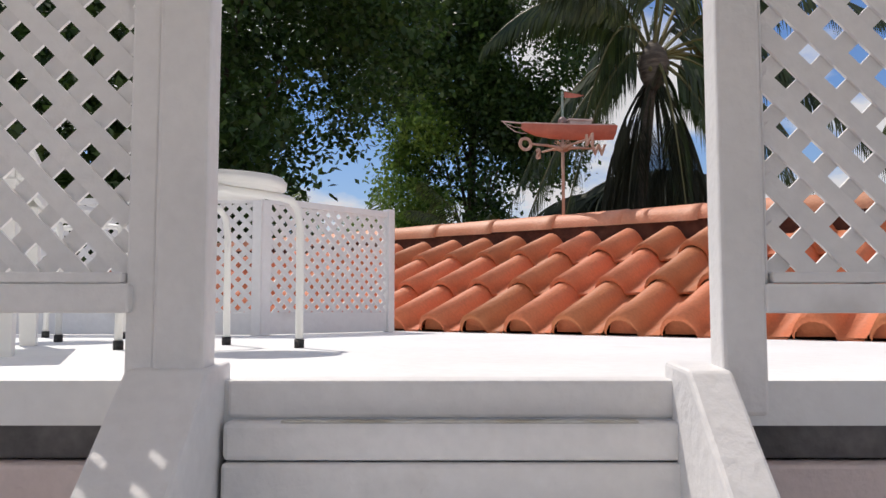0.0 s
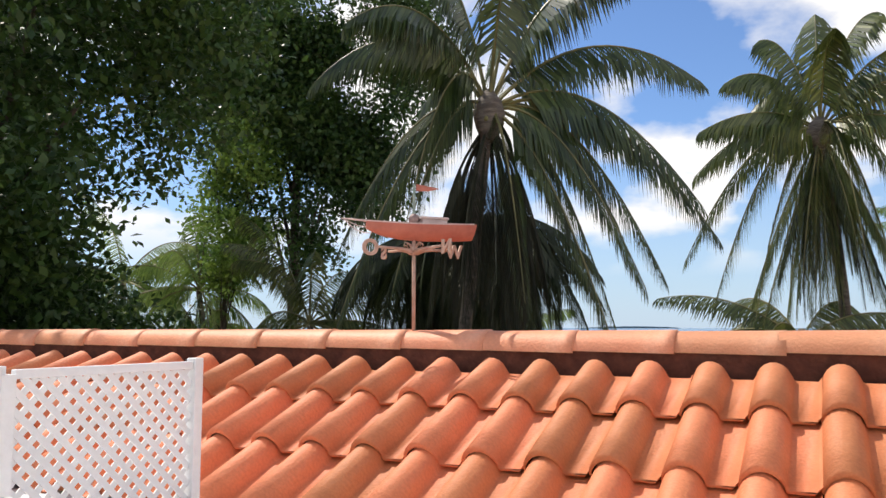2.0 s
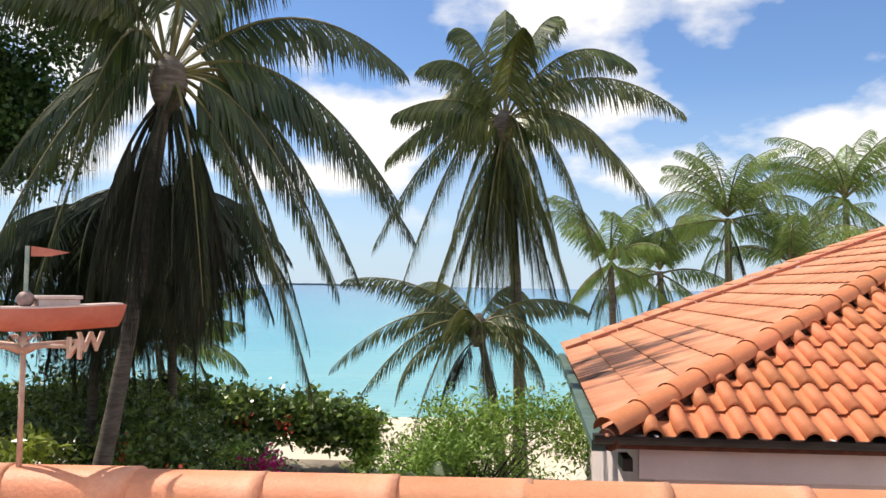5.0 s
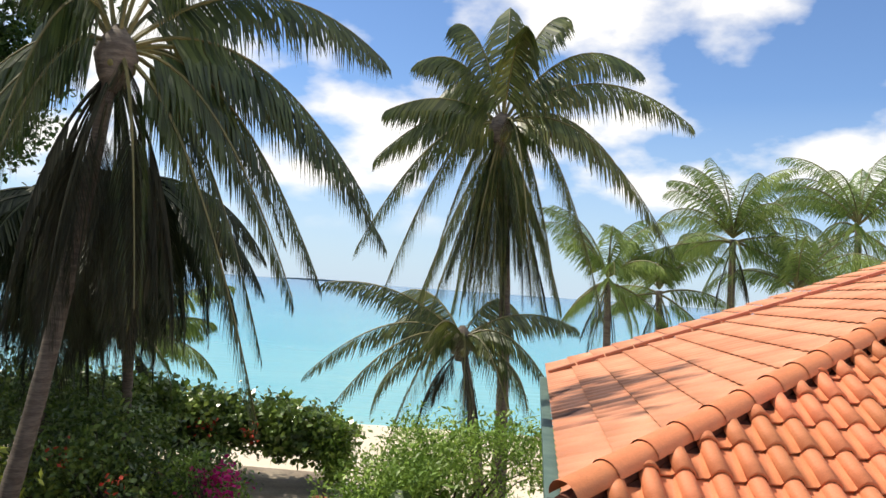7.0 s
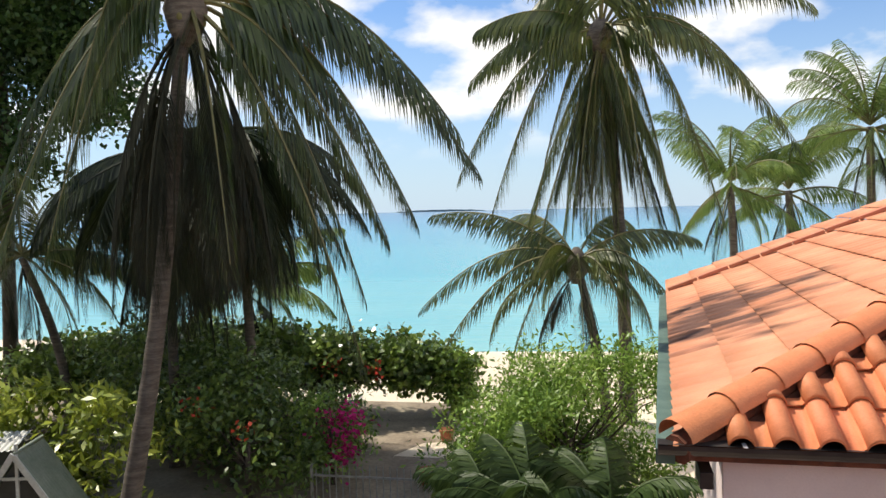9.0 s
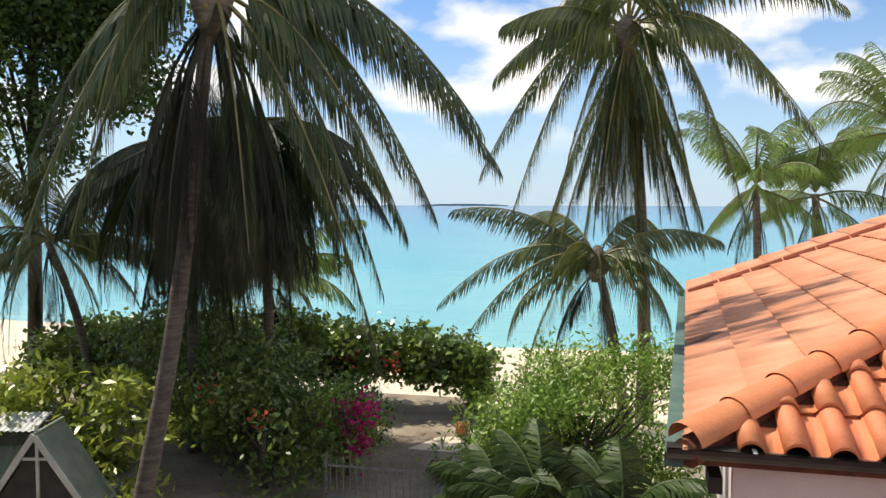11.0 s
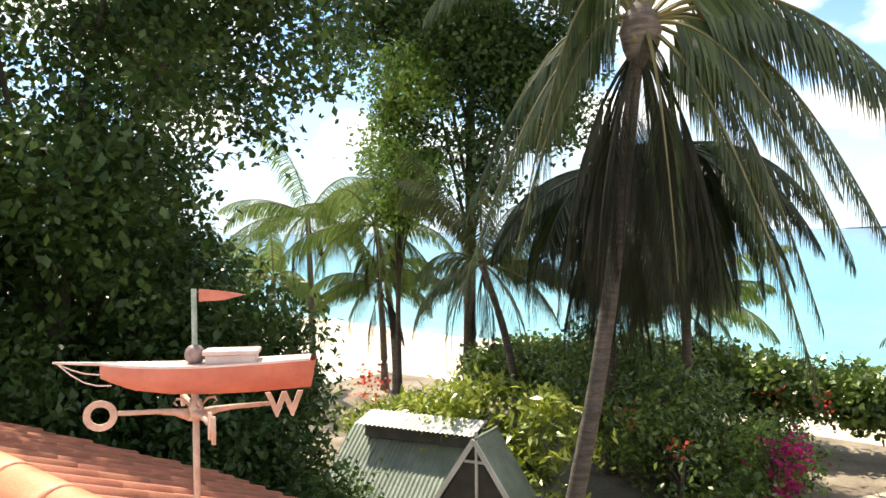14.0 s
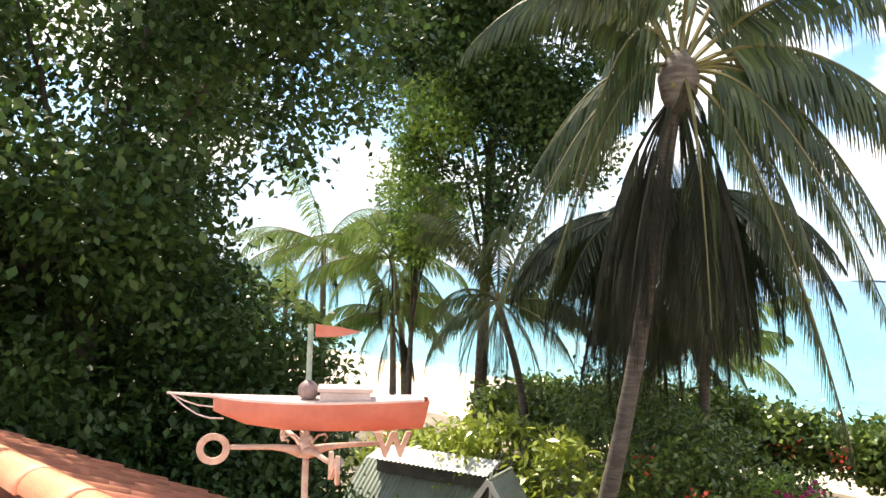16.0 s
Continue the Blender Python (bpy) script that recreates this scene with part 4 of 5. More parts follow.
def frond(pts, rg, leaf=0.62, n=46, wid=0.034, hang=0.16, bare=0.14, thick=0.028):
    """A feather palm leaf along a stalk: stalk and two rows of folded leaflets. Returns (stalk verts, faces), (leaf verts, faces)."""
    steps = len(pts) - 1
    ra = tube(pts, [thick * (1 - 0.9 * i / steps) + 0.003 for i in range(steps + 1)], 4, False)
    vs, fs = [], []
    down = Vector((0, 0, -1))
    out = pts[-1] - pts[0]
    level = Vector((-out.y, out.x, 0)).normalized() if math.hypot(out.x, out.y) > 0.05 else Vector((1, 0, 0))
    for i in range(n):
        s = bare + (1 - bare) * i / (n - 1)
        f = s * steps
        j = min(int(f), steps - 1)
        q = pts[j].lerp(pts[j + 1], f - j)
        d = (pts[j + 1] - pts[j]).normalized()
        side = d.cross(Vector((0, 0, 1)))
        side = level.copy() if side.length < 0.12 else side.normalized()
        ll = leaf * (0.35 + 0.75 * math.sin(math.pi * min(1, 0.12 + 0.88 * s)) ** 0.7) * rg.uniform(0.8, 1.12)
        for sg in (-1, 1):
            if rg.random() < 0.05:
                continue
            dd = (d * (0.35 + 0.4 * s) + side * sg * 0.62 + down * (hang + rg.uniform(-0.14, 0.2))).normalized()
            d2 = (dd + down * (0.28 + hang * 0.9) + Vector((rg.uniform(-.14, .14), rg.uniform(-.14, .14), 0))).normalized()
            w = (d * 0.8 + side * 0.3 * sg).normalized() * wid * 0.5
            m1 = q + dd * ll * 0.5
            k = len(vs)
            vs += [q - w * 0.6, q + w * 0.6, m1 + w, m1 - w, m1 + d2 * ll * 0.5]
            fs += [(k, k + 1, k + 2, k + 3), (k + 3, k + 2, k + 4)]
    return ra, (vs, fs)


def palm(label, base, crown, fronds, seed, arcs=(), dead=(), via=(), r0=0.16, bend=0.12, nuts=0, nut=0.09, green=None, dry_bare=0.26, dry_curl=1.5, **kw):
    """A coconut palm: ringed trunk, crown of living leaves, skirt of dry ones, nuts.
    Leaf rows: az, el, length, droop (degrees, m); arc rows: tip from the crown's heart and rise (m)."""
    rg = random.Random(seed)
    t = tagged(empty("palm_tree", pose(*base)), label, "palm tree")
    b, c = Vector((0, 0, -0.1)), Vector(crown) - Vector(base)
    side = Vector((c.x, c.y, 0))
    knots = [b] + [Vector(v) - Vector(base) for v in via] + [c]
    pts, rad = [], []
    k = 26
    for i in range(k + 1):
        s = i / k
        if via:
            f = s * (len(knots) - 1)
            j = min(int(f), len(knots) - 2)
            u = f - j
            m0 = (knots[j + 1] - knots[max(j - 1, 0)]) * (0.5 if j else 1)
            m1 = (knots[min(j + 2, len(knots) - 1)] - knots[j]) * (0.5 if j + 2 < len(knots) else 1)
            pts.append(knots[j] * (2 * u ** 3 - 3 * u * u + 1) + m0 * (u ** 3 - 2 * u * u + u) + knots[j + 1] * (3 * u * u - 2 * u ** 3) + m1 * (u ** 3 - u * u))
        else:
            pts.append(b.lerp(c, s) - side * bend * math.sin(math.pi * s) * 2)
        rad.append(r0 * (1.35 - 0.35 * min(1, s * 5)) * (1 - 0.35 * s) * (1 + 0.05 * (i % 2)))
    vs, fs = tube(pts, rad, 10)
    raw("trunk", vs, fs, M_bark, t, smooth=True)
    if nuts:
        vs, fs = tube([c + Vector((0, 0, h)) for h in (-0.45, -0.25, -0.05, 0.12, 0.3)], [r0 * 0.85, r0 * 1.6, r0 * 2.0, r0 * 1.6, r0 * 0.4], 12)
        raw("leaf_base", vs, fs, M_bark, t, "brown fibrous base of the leaves", smooth=True)
    ras, lvs = [], []
    curl = kw.pop("curl", 1.5)
    for az, el, ln, dr, *cv in fronds:
        path = frond_path(c + Vector((0, 0, -0.08 if cv else 0.05)), radians(az), radians(el), ln, radians(dr), rg, cv[0] if cv else curl)
        a, l_ = frond(path, rg, **({**kw, "hang": 0.8} if cv else kw))
        ras.append(a)
        lvs.append(l_)
    for x, y, z, rise in arcs:
        a, l_ = frond(arc_path(c, (x, y, z), rise), rg, **kw)
        ras.append(a)
        lvs.append(l_)
    vs, fs = join(*lvs)
    raw("crown", vs, fs, green or M_frond, t, "green feather-shaped leaves")
    vs, fs = join(*ras)
    raw("crown_stalk", vs, fs, green if green in (M_frondd, M_frondk) else M_rachis, t, "leaf stalks")
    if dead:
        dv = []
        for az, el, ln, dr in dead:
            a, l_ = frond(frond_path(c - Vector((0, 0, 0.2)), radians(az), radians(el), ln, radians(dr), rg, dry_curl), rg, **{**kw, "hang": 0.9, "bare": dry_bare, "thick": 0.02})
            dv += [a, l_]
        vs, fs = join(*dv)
        raw("dry_skirt", vs, fs, M_dead, t, "dry leaves hanging round the trunk, shade in their dark colour")
    if nuts:
        bm = bmesh.new()
        bmesh.ops.create_icosphere(bm, subdivisions=2, radius=nut, matrix=Matrix.Diagonal((0.85, 0.85, 1.1, 1)))
        first = part("coconut", bm, M_nut, t, "green-brown coconut", smooth=True)
        for i in range(nuts):
            a = rg.uniform(0, 6.28)
            ob = first if i == 0 else new("coconut", first.data)
            ob.parent = t
            ob.matrix_basis = Matrix.Translation(c + Vector((2.4 * nut * math.cos(a), 2.4 * nut * math.sin(a), -0.12 - 2 * nut * rg.random())))
    return t


def turned(rows, az):
    """Arc rows turned about the trunk."""
    ca, sa = math.cos(radians(az)), math.sin(radians(az))
    return [(x * ca - y * sa, x * sa + y * ca, z, r) for x, y, z, r in rows]


def ring(n, seed, el, ln, dr, jit=12):
    rg = random.Random(seed)
    return [(i * 137.5 + rg.uniform(-jit, jit), rg.uniform(*el), rg.uniform(*ln), rg.uniform(*dr)) for i in range(n)]


def skirt(n, seed, el, ln):
    """Leaf rows that leave at an angle and soon hang straight down."""
    rg = random.Random(seed)
    rows = []
    for i in range(n):
        e = rg.uniform(*el)
        rows.append((i * 137.5 + rg.uniform(-25, 25), e, rg.uniform(*ln), 87 + e))
    return rows


# palm close to the house, with a dense skirt whose dark colour includes shade
FACE = -62   # the skirt is thin on the side of the house, where the trunk shows


def off_face(rows, gap):
    return [r for r in rows if abs((r[0] - FACE + 180) % 360 - 180) > gap]


palm("tall coconut palm with a dense dark skirt of hanging leaves", (-2.5, 6.2, GZ), (-1.62, 6.9, 3.62),
     [], 11,
     turned([(3.3, 0.3, -1.75, 0.8), (2.0, -0.5, -2.5, 0.3), (1.65, -0.8, -3.8, -0.3), (3.0, 0.1, -1.3, 1.0), (2.5, 0.3, -2.3, 0.55), (1.9, 0.5, -3.2, 0.2), (0.35, -0.9, -2.7, 0.1), (-1.15, -0.5, -1.7, 1.5), (-1.3, -0.7, -2.5, 0.6),
             (-2.1, 0.3, -3.0, 0.5), (3.3, 0.8, 0.7, 1.8), (-2.5, 0.5, 0.5, 1.9), (0.8, 0.8, 2.5, 2.1), (-0.9, 0.2, 2.3, 2.3), (1.9, -0.3, 1.8, 2.3), (0.3, -1.4, 1.8, 2.4),
             (-1.6, 1.2, 1.6, 2.1), (1.5, 2.2, 0.6, 1.7), (-1.0, 2.4, 0.2, 1.7), (2.3, 1.6, -1.7, 0.8), (-2.2, 1.4, -1.9, 0.8), (-1.9, -0.9, 0.9, 1.9)], 28),
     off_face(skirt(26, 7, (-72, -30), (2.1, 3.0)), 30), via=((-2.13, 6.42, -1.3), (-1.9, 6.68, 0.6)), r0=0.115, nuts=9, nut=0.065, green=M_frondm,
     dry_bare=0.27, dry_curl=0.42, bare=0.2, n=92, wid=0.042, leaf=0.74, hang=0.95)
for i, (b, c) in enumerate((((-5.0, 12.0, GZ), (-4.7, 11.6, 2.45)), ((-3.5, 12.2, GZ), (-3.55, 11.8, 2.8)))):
    palm("dense coconut palm behind a taller one, shade painted into its leaves", b, c, ring(52, 140 + i, (-62, 16), (2.4, 3.3), (50, 100), 25) + [r + (0.5,) for r in skirt(22, 150 + i, (-75, -15), (1.9, 2.9))], 145 + i,
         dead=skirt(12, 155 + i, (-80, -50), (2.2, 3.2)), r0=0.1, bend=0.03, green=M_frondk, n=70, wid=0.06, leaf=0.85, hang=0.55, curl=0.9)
palm("tall coconut palm with arching green leaves and hanging seed stalks", (2.95, 16.2, GZ), (2.5, 16.0, 4.95),
     [r + (0.6,) for r in ring(26, 24, (-84, -58), (2.6, 4.5), (4, 26), 30)], 12,
     [(-2.5, -0.4, 0.1, 0.9), (-2.6, -0.6, -0.95, 0.7), (-2.8, -1.0, -2.9, 0.5), (-2.2, -1.2, -3.9, 0.4), (4.1, 0.3, 0.3, 2.0), (3.7, -0.4, -2.5, 1.0), (2.3, -0.9, -4.0, 0.8),
      (0.8, -1.6, -3.6, 0.8), (-2.0, 0.4, 1.4, 2.0), (-1.2, 0.6, 2.4, 2.4), (0.0, 0.8, 2.9, 2.6), (1.25, 0.4, 2.6, 2.6), (3.0, 0.6, 1.5, 2.6), (1.8, 1.8, 1.2, 2.0), (-1.8, 1.8, 0.6, 2.0),
      (0.4, -1.8, 1.6, 2.2), (3.0, 1.6, -0.8, 1.2), (-1.4, -0.9, -4.2, 0.1), (1.5, -0.5, -4.4, 0.3)],
     ring(12, 23, (-86, -64), (2.6, 4.2), (5, 20), 40), r0=0.15, nuts=12, green=M_frond, n=84, wid=0.05, leaf=0.85, hang=0.9, curl=1.7)
palm("short coconut palm with drooping leaves by the beach", (2.6, 15.4, GZ), (1.97, 15.6, 0.3),
     ring(5, 31, (-15, 40), (2.0, 2.8), (60, 95), 25), 13,
     [(-3.2, -0.3, -0.95, 0.9), (-2.5, -0.9, -1.5, 0.6), (-1.4, -1.2, -2.6, 0.6), (-3.1, 0.6, 1.0, 1.3), (2.4, 0.4, 0.4, 1.0), (2.0, -0.5, -1.0, 0.8), (1.2, -1.2, -1.8, 0.6), (-1.6, 1.2, 0.8, 1.4),
      (1.2, 1.6, 0.6, 1.4), (0.2, -1.6, -1.7, 0.7), (-2.0, 1.2, -0.3, 1.2)],
     ring(5, 32, (-75, -30), (1.2, 2.2), (20, 60), 40), r0=0.12, bend=0.05, nuts=4, n=62, wid=0.042, leaf=0.66, hang=0.7)
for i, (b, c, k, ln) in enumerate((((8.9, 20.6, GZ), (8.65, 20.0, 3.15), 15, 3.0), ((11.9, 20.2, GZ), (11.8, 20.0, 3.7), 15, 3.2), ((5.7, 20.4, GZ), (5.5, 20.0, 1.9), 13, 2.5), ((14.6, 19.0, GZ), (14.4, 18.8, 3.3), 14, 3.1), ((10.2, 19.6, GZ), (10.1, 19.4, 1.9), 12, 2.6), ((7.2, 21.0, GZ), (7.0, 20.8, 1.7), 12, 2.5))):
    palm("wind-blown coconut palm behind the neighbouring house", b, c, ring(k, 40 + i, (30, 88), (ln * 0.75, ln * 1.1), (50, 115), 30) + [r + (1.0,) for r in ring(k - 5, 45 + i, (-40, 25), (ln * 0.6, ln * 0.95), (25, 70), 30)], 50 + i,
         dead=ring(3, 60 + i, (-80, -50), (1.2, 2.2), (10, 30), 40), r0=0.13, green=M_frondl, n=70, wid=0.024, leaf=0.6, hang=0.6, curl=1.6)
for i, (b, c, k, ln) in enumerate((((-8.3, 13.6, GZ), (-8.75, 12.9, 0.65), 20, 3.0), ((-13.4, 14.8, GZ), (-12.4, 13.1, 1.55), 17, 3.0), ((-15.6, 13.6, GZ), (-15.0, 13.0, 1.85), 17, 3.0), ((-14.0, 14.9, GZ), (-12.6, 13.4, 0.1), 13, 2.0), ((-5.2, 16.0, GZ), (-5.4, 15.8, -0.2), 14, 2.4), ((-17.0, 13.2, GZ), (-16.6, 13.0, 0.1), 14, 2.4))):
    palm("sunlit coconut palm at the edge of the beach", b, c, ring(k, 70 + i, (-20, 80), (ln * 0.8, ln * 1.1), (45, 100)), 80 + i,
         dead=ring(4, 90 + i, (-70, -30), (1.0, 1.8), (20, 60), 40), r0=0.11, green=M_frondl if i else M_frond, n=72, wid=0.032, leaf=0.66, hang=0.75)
for i, (x, y, s) in enumerate(((1.8, 8.4, 0.95), (2.7, 8.6, 1.0), (1.2, 8.9, 0.8), (2.3, 7.7, 0.85))):
    palm("low dark areca palm beside the bush", (x, y, GZ), (x, y, GZ + 0.55 * s), ring(18, 100 + i, (30, 85), (1.3 * s, 1.75 * s), (60, 110)), 110 + i, r0=0.05, green=M_frondd, n=54, wid=0.05, leaf=0.45, hang=0.35)
for i, (x, y, s) in enumerate(((-4.2, 2.0, 0.9), (-6.0, 3.2, 0.9))):
    palm("low dark palm in the shade of the big tree", (x, y, GZ), (x, y, GZ + 0.8 * s), ring(18, 120 + i, (30, 85), (1.7 * s, 2.2 * s), (60, 110)), 130 + i, r0=0.06, green=M_frondd, n=44, wid=0.04, leaf=0.5)

tree("broadleaf_tree", "huge dark broadleaf tree overhanging the garden", (-6.2, 2.6, GZ),
     [(-6.4, 1.4, 2.6, 2.5, 2.6, 3.8), (-6.3, 4.3, 5.0, 2.6, 2.3, 2.7), (-6.7, 2.5, 0.6, 2.0, 2.0, 2.2), (-6.4, -0.8, 2.8, 2.5, 2.5, 3.7), (-9.0, 1.5, 4.6, 2.2, 2.2, 2.6),
      (-11.0, 6.8, 5.0, 1.9, 1.6, 1.8), (-8.6, 4.6, 2.4, 1.7, 1.7, 2.6)],
     (-6.1, 2.6, 2.0), 4400, 46, 0.22, 0.125, 201, M_leafd, r0=0.17, every=300, thin=0.12, aspect=0.62, hollow=0.15)
tree("broadleaf_tree", "tall broadleaf tree with a ragged open crown near the beach", (-10.6, 14.6, GZ),
     [(-8.7, 14.0, 5.5, 1.5, 1.3, 1.5), (-10.0, 14.0, 6.8, 2.2, 1.6, 2.0), (-10.3, 14.1, 4.0, 1.3, 1.2, 1.5), (-13.2, 13.8, 7.5, 2.5, 1.8, 2.1), (-8.2, 14.0, 8.2, 2.5, 1.7, 1.8), (-11.9, 13.8, 9.9, 3.2, 2.0, 1.9),
      (-9.3, 14.0, 3.3, 1.2, 1.1, 1.2), (-7.6, 14.0, 4.4, 1.1, 1.1, 1.3), (-6.6, 14.0, 6.6, 1.3, 1.2, 1.4)],
     (-10.2, 14.3, 5.0), 3300, 44, 0.26, 0.15, 210, M_leafd, r0=0.16, every=260, thin=0.13, aspect=0.62, hollow=0.15)
tree("slender_tree", "slender broadleaf tree with sunlit yellow-green leaves", (-11.7, 13.2, GZ), [(-11.5, 13.0, 3.2, 0.9, 0.9, 1.5), (-10.6, 12.9, 2.85, 0.6, 0.6, 1.1), (-11.3, 13.0, 2.1, 0.6, 0.6, 0.7), (-11.0, 13.0, 4.9, 1.2, 1.0, 1.1)],
     (-11.5, 13.1, 2.2), 330, 46, 0.18, 0.13, 209, M_leafb, r0=0.07, every=25, aspect=0.6, thin=-0.1)
tree("dark_shrub", "dark shrub under the big tree", (-4.6, 2.6, GZ), [(-4.5, 2.8, -1.7, 1.5, 1.6, 1.3), (-5.6, 1.4, -1.2, 1.6, 1.6, 1.8), (-5.0, 4.6, -2.2, 1.2, 1.1, 0.9), (-4.35, 3.35, -1.4, 0.85, 0.85, 1.35), (-5.7, 3.9, -0.4, 1.4, 1.3, 1.5), (-5.5, 4.6, -1.2, 0.75, 0.75, 1.1), (-7.6, 4.2, -0.2, 1.6, 1.5, 1.9)],
     (-4.6, 2.6, -1.7), 1900, 58, 0.2, 0.11, 202, M_leafd, r0=0.05, category="shrub", every=60, thin=-0.5)
tree("flowering_shrub", "yellow-green shrub with pointed leaves behind the shed", (-6.3, 9.6, GZ), [(-6.1, 9.7, -2.0, 1.5, 1.1, 0.85), (-4.9, 9.5, -2.1, 1.2, 1.0, 0.85), (-8.2, 9.9, -2.35, 1.1, 1.0, 0.6), (-4.2, 9.0, -2.4, 1.0, 0.9, 0.7)],
     (-6.3, 9.6, -2.1), 430, 44, 0.18, 0.2, 203, M_leafy, r0=0.05, aspect=0.34, category="shrub", every=20)
tree("dark_shrub", "dense dark green shrub beside the garden path", (-2.9, 10.6, GZ), [(-2.9, 10.5, -2.15, 1.2, 1.1, 0.95), (-3.9, 11.8, -1.85, 1.4, 1.2, 1.15), (-5.4, 12.6, -1.6, 1.5, 1.2, 1.25), (-2.5, 12.6, -2.4, 0.9, 0.9, 0.6)],
     (-2.9, 10.6, -2.2), 520, 46, 0.2, 0.12, 204, M_leafm, r0=0.05, category="shrub", every=20)
tree("hedge", "dark clipped sea-grape hedge on bare stems", (-3.2, 15.9, GZ), [(-6.4, 15.4, -1.7, 2.0, 0.9, 0.65), (-4.2, 15.6, -1.72, 1.9, 0.9, 0.62), (-2.3, 15.9, -1.85, 1.6, 0.7, 0.48), (-1.1, 16.0, -2.05, 0.9, 0.6, 0.4), (-8.6, 14.6, -1.9, 1.8, 1.0, 0.7)],
     (-3.4, 15.6, -2.4), 760, 46, 0.19, 0.14, 205, M_leafm, r0=0.05, thin=-0.5, aspect=0.8, category="hedge", every=8)
tree("hedge", "bright green end of the hedge beside the sandy gap", (-0.6, 16.0, GZ), [(-0.65, 16.0, -1.98, 0.45, 0.5, 0.32), (-0.55, 15.9, -2.5, 0.3, 0.4, 0.5)],
     (-0.6, 16.0, -2.3), 70, 44, 0.13, 0.11, 206, M_leafb, r0=0.02, thin=-0.5, every=20, aspect=0.7, category="hedge")
tree("green_bush", "bright feathery green bush beside the neighbouring house", (2.1, 10.9, GZ), [(2.2, 10.9, -1.75, 1.5, 1.4, 1.15), (1.2, 11.3, -2.2, 1.0, 1.0, 0.85), (3.3, 11.0, -1.7, 1.2, 1.2, 1.2)],
     (2.1, 10.9, -2.0), 900, 60, 0.17, 0.10, 207, M_leafb, r0=0.06, aspect=0.35, category="bush", every=20)
tree("bougainvillea", "sparse bougainvillea with pink blossom over the path", (-1.85, 11.5, GZ), [(-1.85, 11.5, -2.15, 0.65, 0.6, 0.75)],
     (-1.85, 11.5, -2.2), 80, 30, 0.14, 0.09, 208, M_leafb, r0=0.03, every=3, category="shrub")
rg_ = np.random.default_rng(3)
blo = np.concatenate([np.array(c) + rg_.normal(size=(k, 3)) * s for c, k, s in (((-1.55, 11.4, -1.97), 170, 0.15), ((-1.6, 11.4, -2.5), 120, 0.12), ((-1.9, 11.5, -2.1), 60, 0.2))])
tagged(leaf_mesh("pink_blossom", blo, 0.085, 5, M_pinkf, aspect=0.9), "magenta bougainvillea blossom on the shrub", "blossom", kind="stuff")
red = np.concatenate([np.array(c) + rg_.normal(size=(k, 3)) * s for c, k, s in (((-3.1, 14.9, -1.8), 30, 0.12), ((-2.2, 15.1, -1.95), 26, 0.1), ((-3.6, 10.2, -1.5), 14, 0.12), ((-8.6, 9.3, -1.45), 90, 0.2), ((-2.5, 9.6, -1.7), 14, 0.08))])
tagged(leaf_mesh("red_blossom", red, 0.09, 6, M_redf, aspect=0.9), "small red blossom scattered in the shrubs", "blossom", kind="stuff")
gr = np.random.default_rng(8).uniform((-7.5, 12.6, GZ + 0.02), (-2.2, 15.2, GZ + 0.12), (2600, 3))
tagged(leaf_mesh("undergrowth", gr, 0.14, 7, M_leafy, aspect=0.3, up=-1.5), "dry yellowish grass and seedlings below the hedge", "grass", kind="stuff")


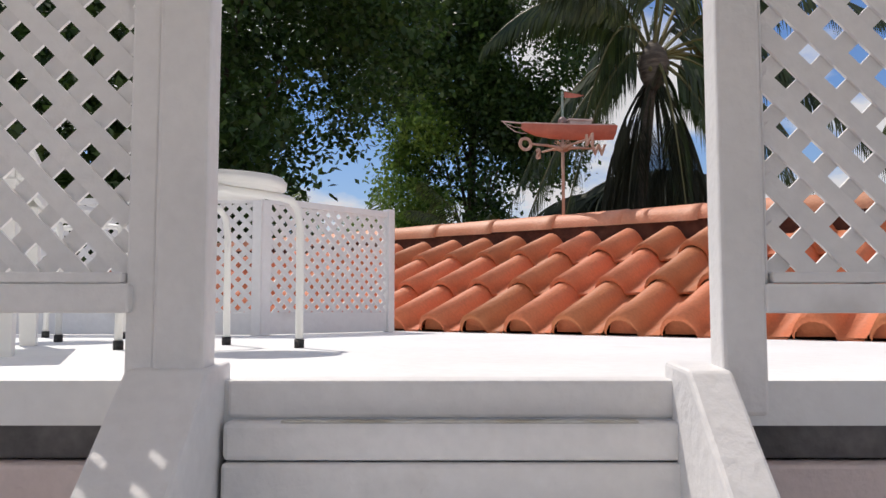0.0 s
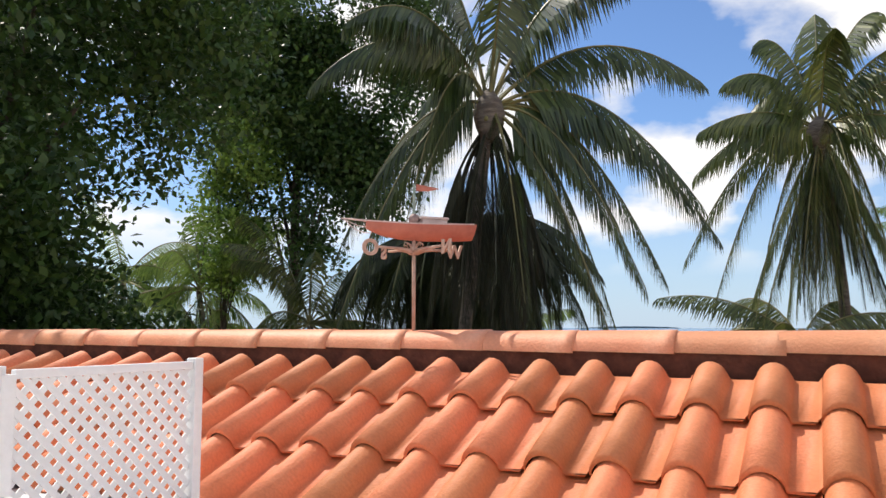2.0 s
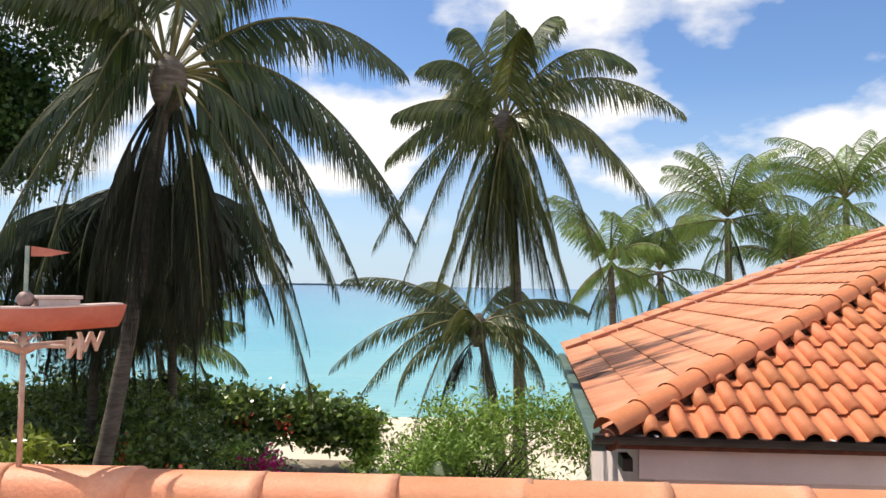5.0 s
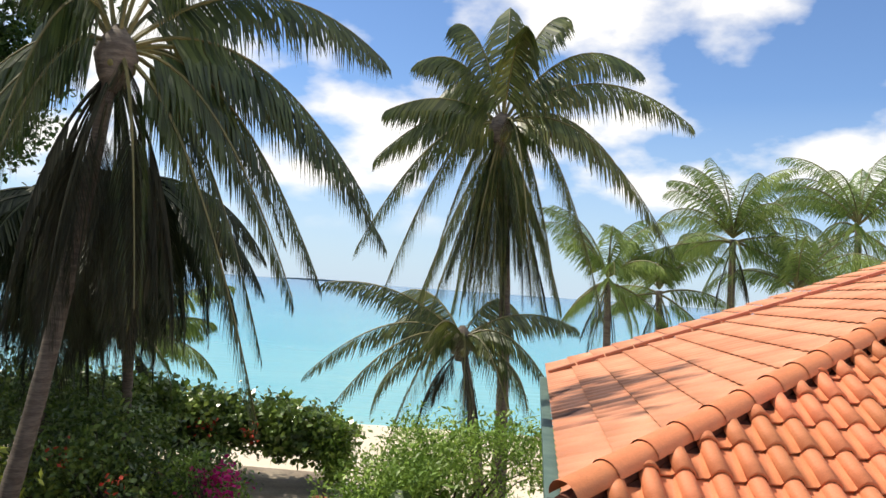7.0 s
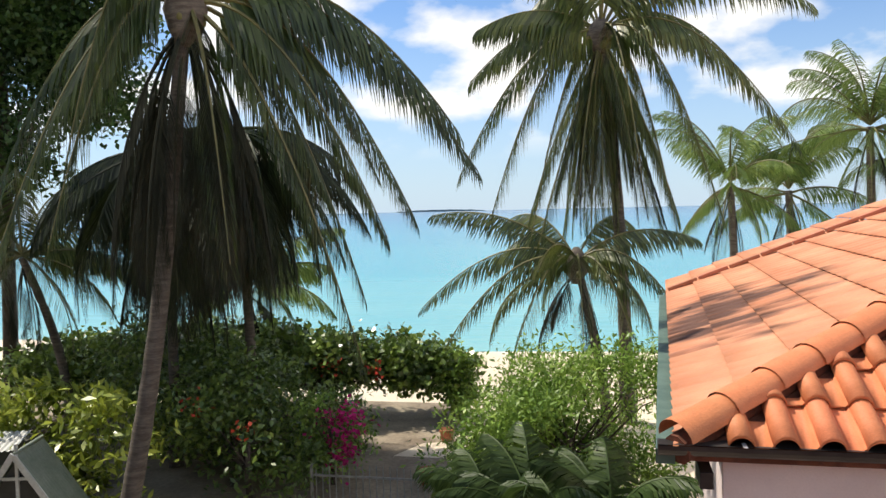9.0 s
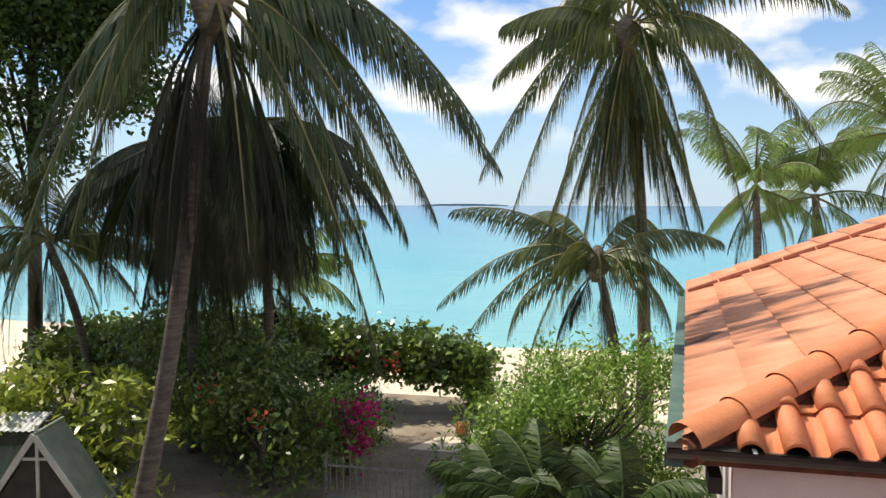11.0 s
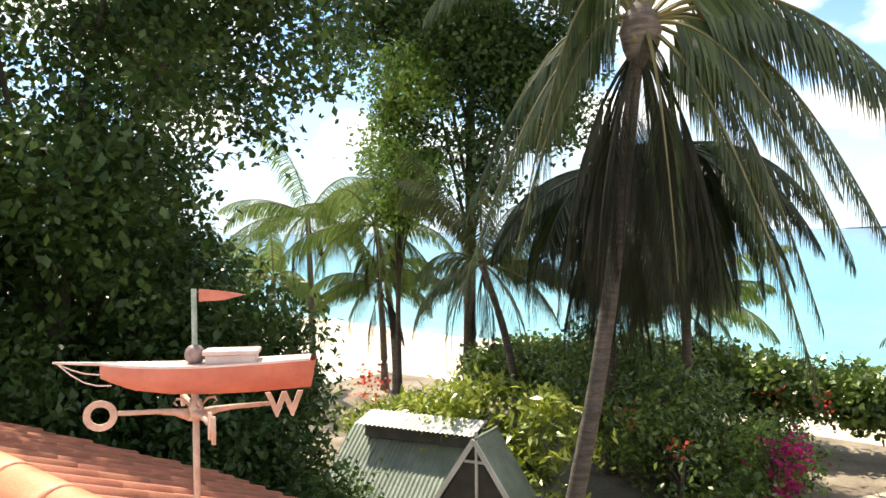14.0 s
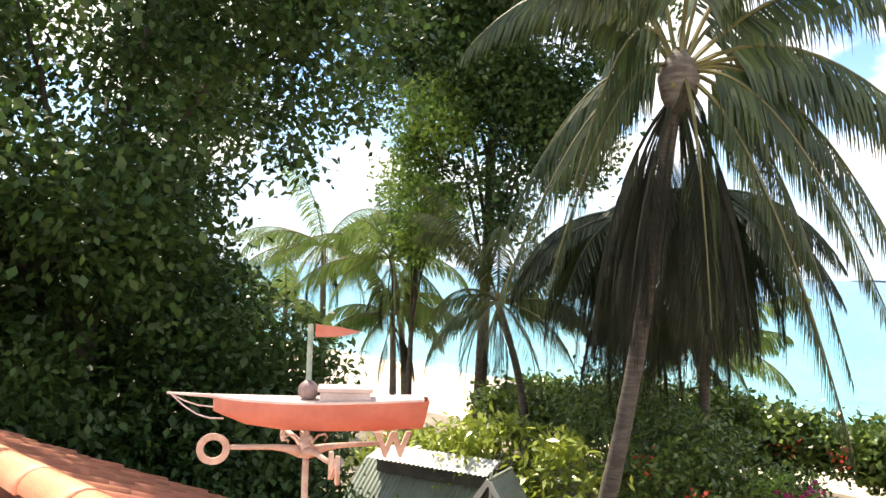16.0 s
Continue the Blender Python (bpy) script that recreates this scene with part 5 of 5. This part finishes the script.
# ---- garden things ----
def build_shed():
    f = Vector((-0.656, 0.755, 0)).normalized()
    m = Matrix.Translation((-5.05, 8.2, GZ)) @ Matrix.Rotation(math.atan2(f.y, f.x) - math.pi / 2 - radians(26), 4, "Z")
    s = tagged(empty("garden_shed", m), "small garden shed with a steep gable and corrugated green tin roof", "shed")
    ap = -1.70 - GZ

    def sheet(name, a, b, c, d, waves, mat_, label=""):
        """Corrugated sheet between the corners a-b (top) and d-c (bottom)."""
        a, b, c, d = (Vector(p) for p in (a, b, c, d))
        nn = (b - a).cross(d - a).normalized()
        vs, fs = [], []
        k = waves * 6
        for i in range(k + 1):
            t = i / k
            o = nn * 0.012 * math.sin(2 * math.pi * waves * t)
            vs += [a.lerp(b, t) + o, d.lerp(c, t) + o]
        k2 = len(vs)
        vs += [v - nn * 0.006 for v in vs]
        for i in range(k):
            fs += [(2 * i, 2 * i + 2, 2 * i + 3, 2 * i + 1), (k2 + 2 * i + 1, k2 + 2 * i + 3, k2 + 2 * i + 2, k2 + 2 * i)]
        return raw(name, vs, fs, mat_, s, label, smooth=True)

    hw, dz = 0.75, 1.12
    sheet("gable_roof", (0, 0.75, ap), (0, -0.06, ap), (-hw, -0.06, ap - dz), (-hw, 0.75, ap - dz), 12, M_tin)
    sheet("gable_roof", (0, -0.06, ap), (0, 0.75, ap), (hw, 0.75, ap - dz), (hw, -0.06, ap - dz), 12, M_tin)
    vs, fs = tube([(0, -0.07, ap + 0.012), (0, 0.76, ap + 0.012)], 0.028, 8)
    raw("ridge_cap", vs, fs, M_tin, s, smooth=True)
    for sx in (-1, 1):
        ang = math.degrees(math.atan2(dz, hw))
        ln = math.hypot(hw, dz)
        boxed("barge_board", 0, ln, -0.09, -0.065, -0.06, 0.02, M_tinw, s, 0.003, "pale grey barge board", m=pose(0, 0, ap - 0.01, 0, ang if sx > 0 else 180 - ang, 0))
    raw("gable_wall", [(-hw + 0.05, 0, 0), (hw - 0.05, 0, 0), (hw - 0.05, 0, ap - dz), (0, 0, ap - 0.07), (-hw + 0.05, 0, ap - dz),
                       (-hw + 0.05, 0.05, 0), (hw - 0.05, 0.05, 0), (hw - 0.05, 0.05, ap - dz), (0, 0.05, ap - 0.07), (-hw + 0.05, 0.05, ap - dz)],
        [(0, 1, 2, 3, 4), (9, 8, 7, 6, 5), (0, 5, 6, 1), (1, 6, 7, 2), (2, 7, 8, 3), (3, 8, 9, 4), (4, 9, 5, 0)], M_shade, s, "boarded gable with its shade in the colour")
    boxed("king_post", -0.02, 0.02, -0.05, -0.012, ap - dz, ap + 0.13, M_tinw, s, 0.003, "pale finial post")
    boxed("tie_beam", -0.2, 0.2, -0.045, -0.012, ap - 0.36, ap - 0.32, M_tinw, s, 0.003)
    sheet("main_roof", (-2.9, 1.1, ap - 0.24), (-0.1, 1.1, ap - 0.24), (-0.1, -0.15, ap - 1.25), (-2.9, -0.15, ap - 1.25), 34, M_tin)
    # Solid dark box put where the vent has only a shaded gap.
    boxed("ridge_vent", -2.5, -0.4, 0.80, 1.45, ap - 0.40, ap - 0.15, M_shade, s, 0.012, "dark block standing for the shaded gap under the vent roof")
    sheet("vent_roof", (-2.6, 1.2, ap - 0.02), (-0.36, 1.2, ap - 0.02), (-0.36, 0.62, ap - 0.15), (-2.6, 0.62, ap - 0.15), 26, M_tinw)
    boxed("wall", -2.8, -0.55, 0.02, 2.1, 0, ap - 1.2, M_shedw, s, 0.01, "grey boarded wall")
    boxed("wall", -0.54, 0.6, 0.06, 2.1, 0, ap - 1.15, M_shedw, s, 0.01, "grey boarded wall")
    sheet("main_roof", (-0.1, 1.1, ap - 0.24), (-2.9, 1.1, ap - 0.24), (-2.9, 2.2, ap - 1.25), (-0.1, 2.2, ap - 1.25), 34, M_tin)


build_shed()


def build_gate_iron():
    g = tagged(empty("garden_gate", pose(-1.7, 10.3, GZ)), "low grey iron garden gate with upright bars", "gate")
    for z in (0.08, 0.56):
        boxed("rail", 0, 1.75, -0.012, 0.012, z, z + 0.03, M_iron, g, 0.002)
    for i in range(17):
        x = 0.03 + 0.105 * i
        h = 0.66 + 0.07 * math.sin(math.pi * i / 16)
        vs, fs = tube([(x, 0, 0.02), (x, 0, h), (x, 0, h + 0.05)], [0.009, 0.009, 0.001], 6)
        raw("bar", vs, fs, M_iron, g)
    for x in (-0.04, 1.79):
        boxed("gate_post", x - 0.02, x + 0.02, -0.02, 0.02, 0, 0.74, M_iron, g, 0.005)


build_gate_iron()


def build_pot(m, r, h, seed, label):
    p = tagged(empty("flower_pot", m), label, "flower pot")
    prof = [(r * 0.68, 0), (r * 0.95, h * 0.8), (r * 1.06, h * 0.8), (r * 1.06, h), (r * 0.9, h), (r * 0.86, h * 0.86), (0.001, h * 0.86)]
    k = 18
    vs = [(a * math.cos(2 * math.pi * i / k), a * math.sin(2 * math.pi * i / k), z) for a, z in prof for i in range(k)]
    fs = [(j * k + i, j * k + (i + 1) % k, (j + 1) * k + (i + 1) % k, (j + 1) * k + i) for j in range(len(prof) - 1) for i in range(k)]
    raw("pot", vs, fs, M_pot, p, smooth=True)
    pts = np.random.default_rng(seed).normal(size=(70, 3)) * (r * 0.75, r * 0.75, h * 0.5) + np.array((0, 0, h * 1.5))
    leaf_mesh("plant", pts, 0.12, seed, M_leafb, p, aspect=0.4)["kind"] = "stuff"
    return p


build_pot(pose(-0.3, 11.75, GZ), 0.15, 0.27, 1, "terracotta pot with a small plant beside the gate")
build_pot(pose(-0.5, 14.2, GZ), 0.14, 0.26, 2, "dark terracotta pot with a leafy plant on the sand")
for i, (x, y, h) in enumerate(((-11.6, 17.2, 1.2), (-8.9, 16.8, 1.0), (-5.6, 17.6, 0.9), (-16.0, 16.8, 1.1))):
    vs, fs = tube([(0, 0, -0.1), (0.01, 0, h * 0.5), (0, 0, h)], [0.05, 0.045, 0.04], 8)
    tagged(raw("beach_post", vs, fs, M_wood, m=pose(x, y, GZ), smooth=True), "weathered wooden post standing in the sand", "post", "posts on the beach")
hv = []
for i in range(40):
    x = -1000 + 420 * i / 39
    hv.append((x, 3600, -3.5))
for i in range(40):
    x = -1000 + 420 * i / 39
    hv.append((x, 3600, -3.5 + 9 * math.sin(math.pi * i / 39) ** 0.5 + 2.0 * noise.noise((i * 0.35, 0, 0))))
M_far = mat("hazy_headland", (0.12, 0.17, 0.20), (0.16, 0.21, 0.24), 0.02, 0.9)
tagged(raw("backdrop_headland", hv, [(i, i + 1, 41 + i, 40 + i) for i in range(39)], M_far), "low hazy headland on the horizon", "headland", kind="structure")
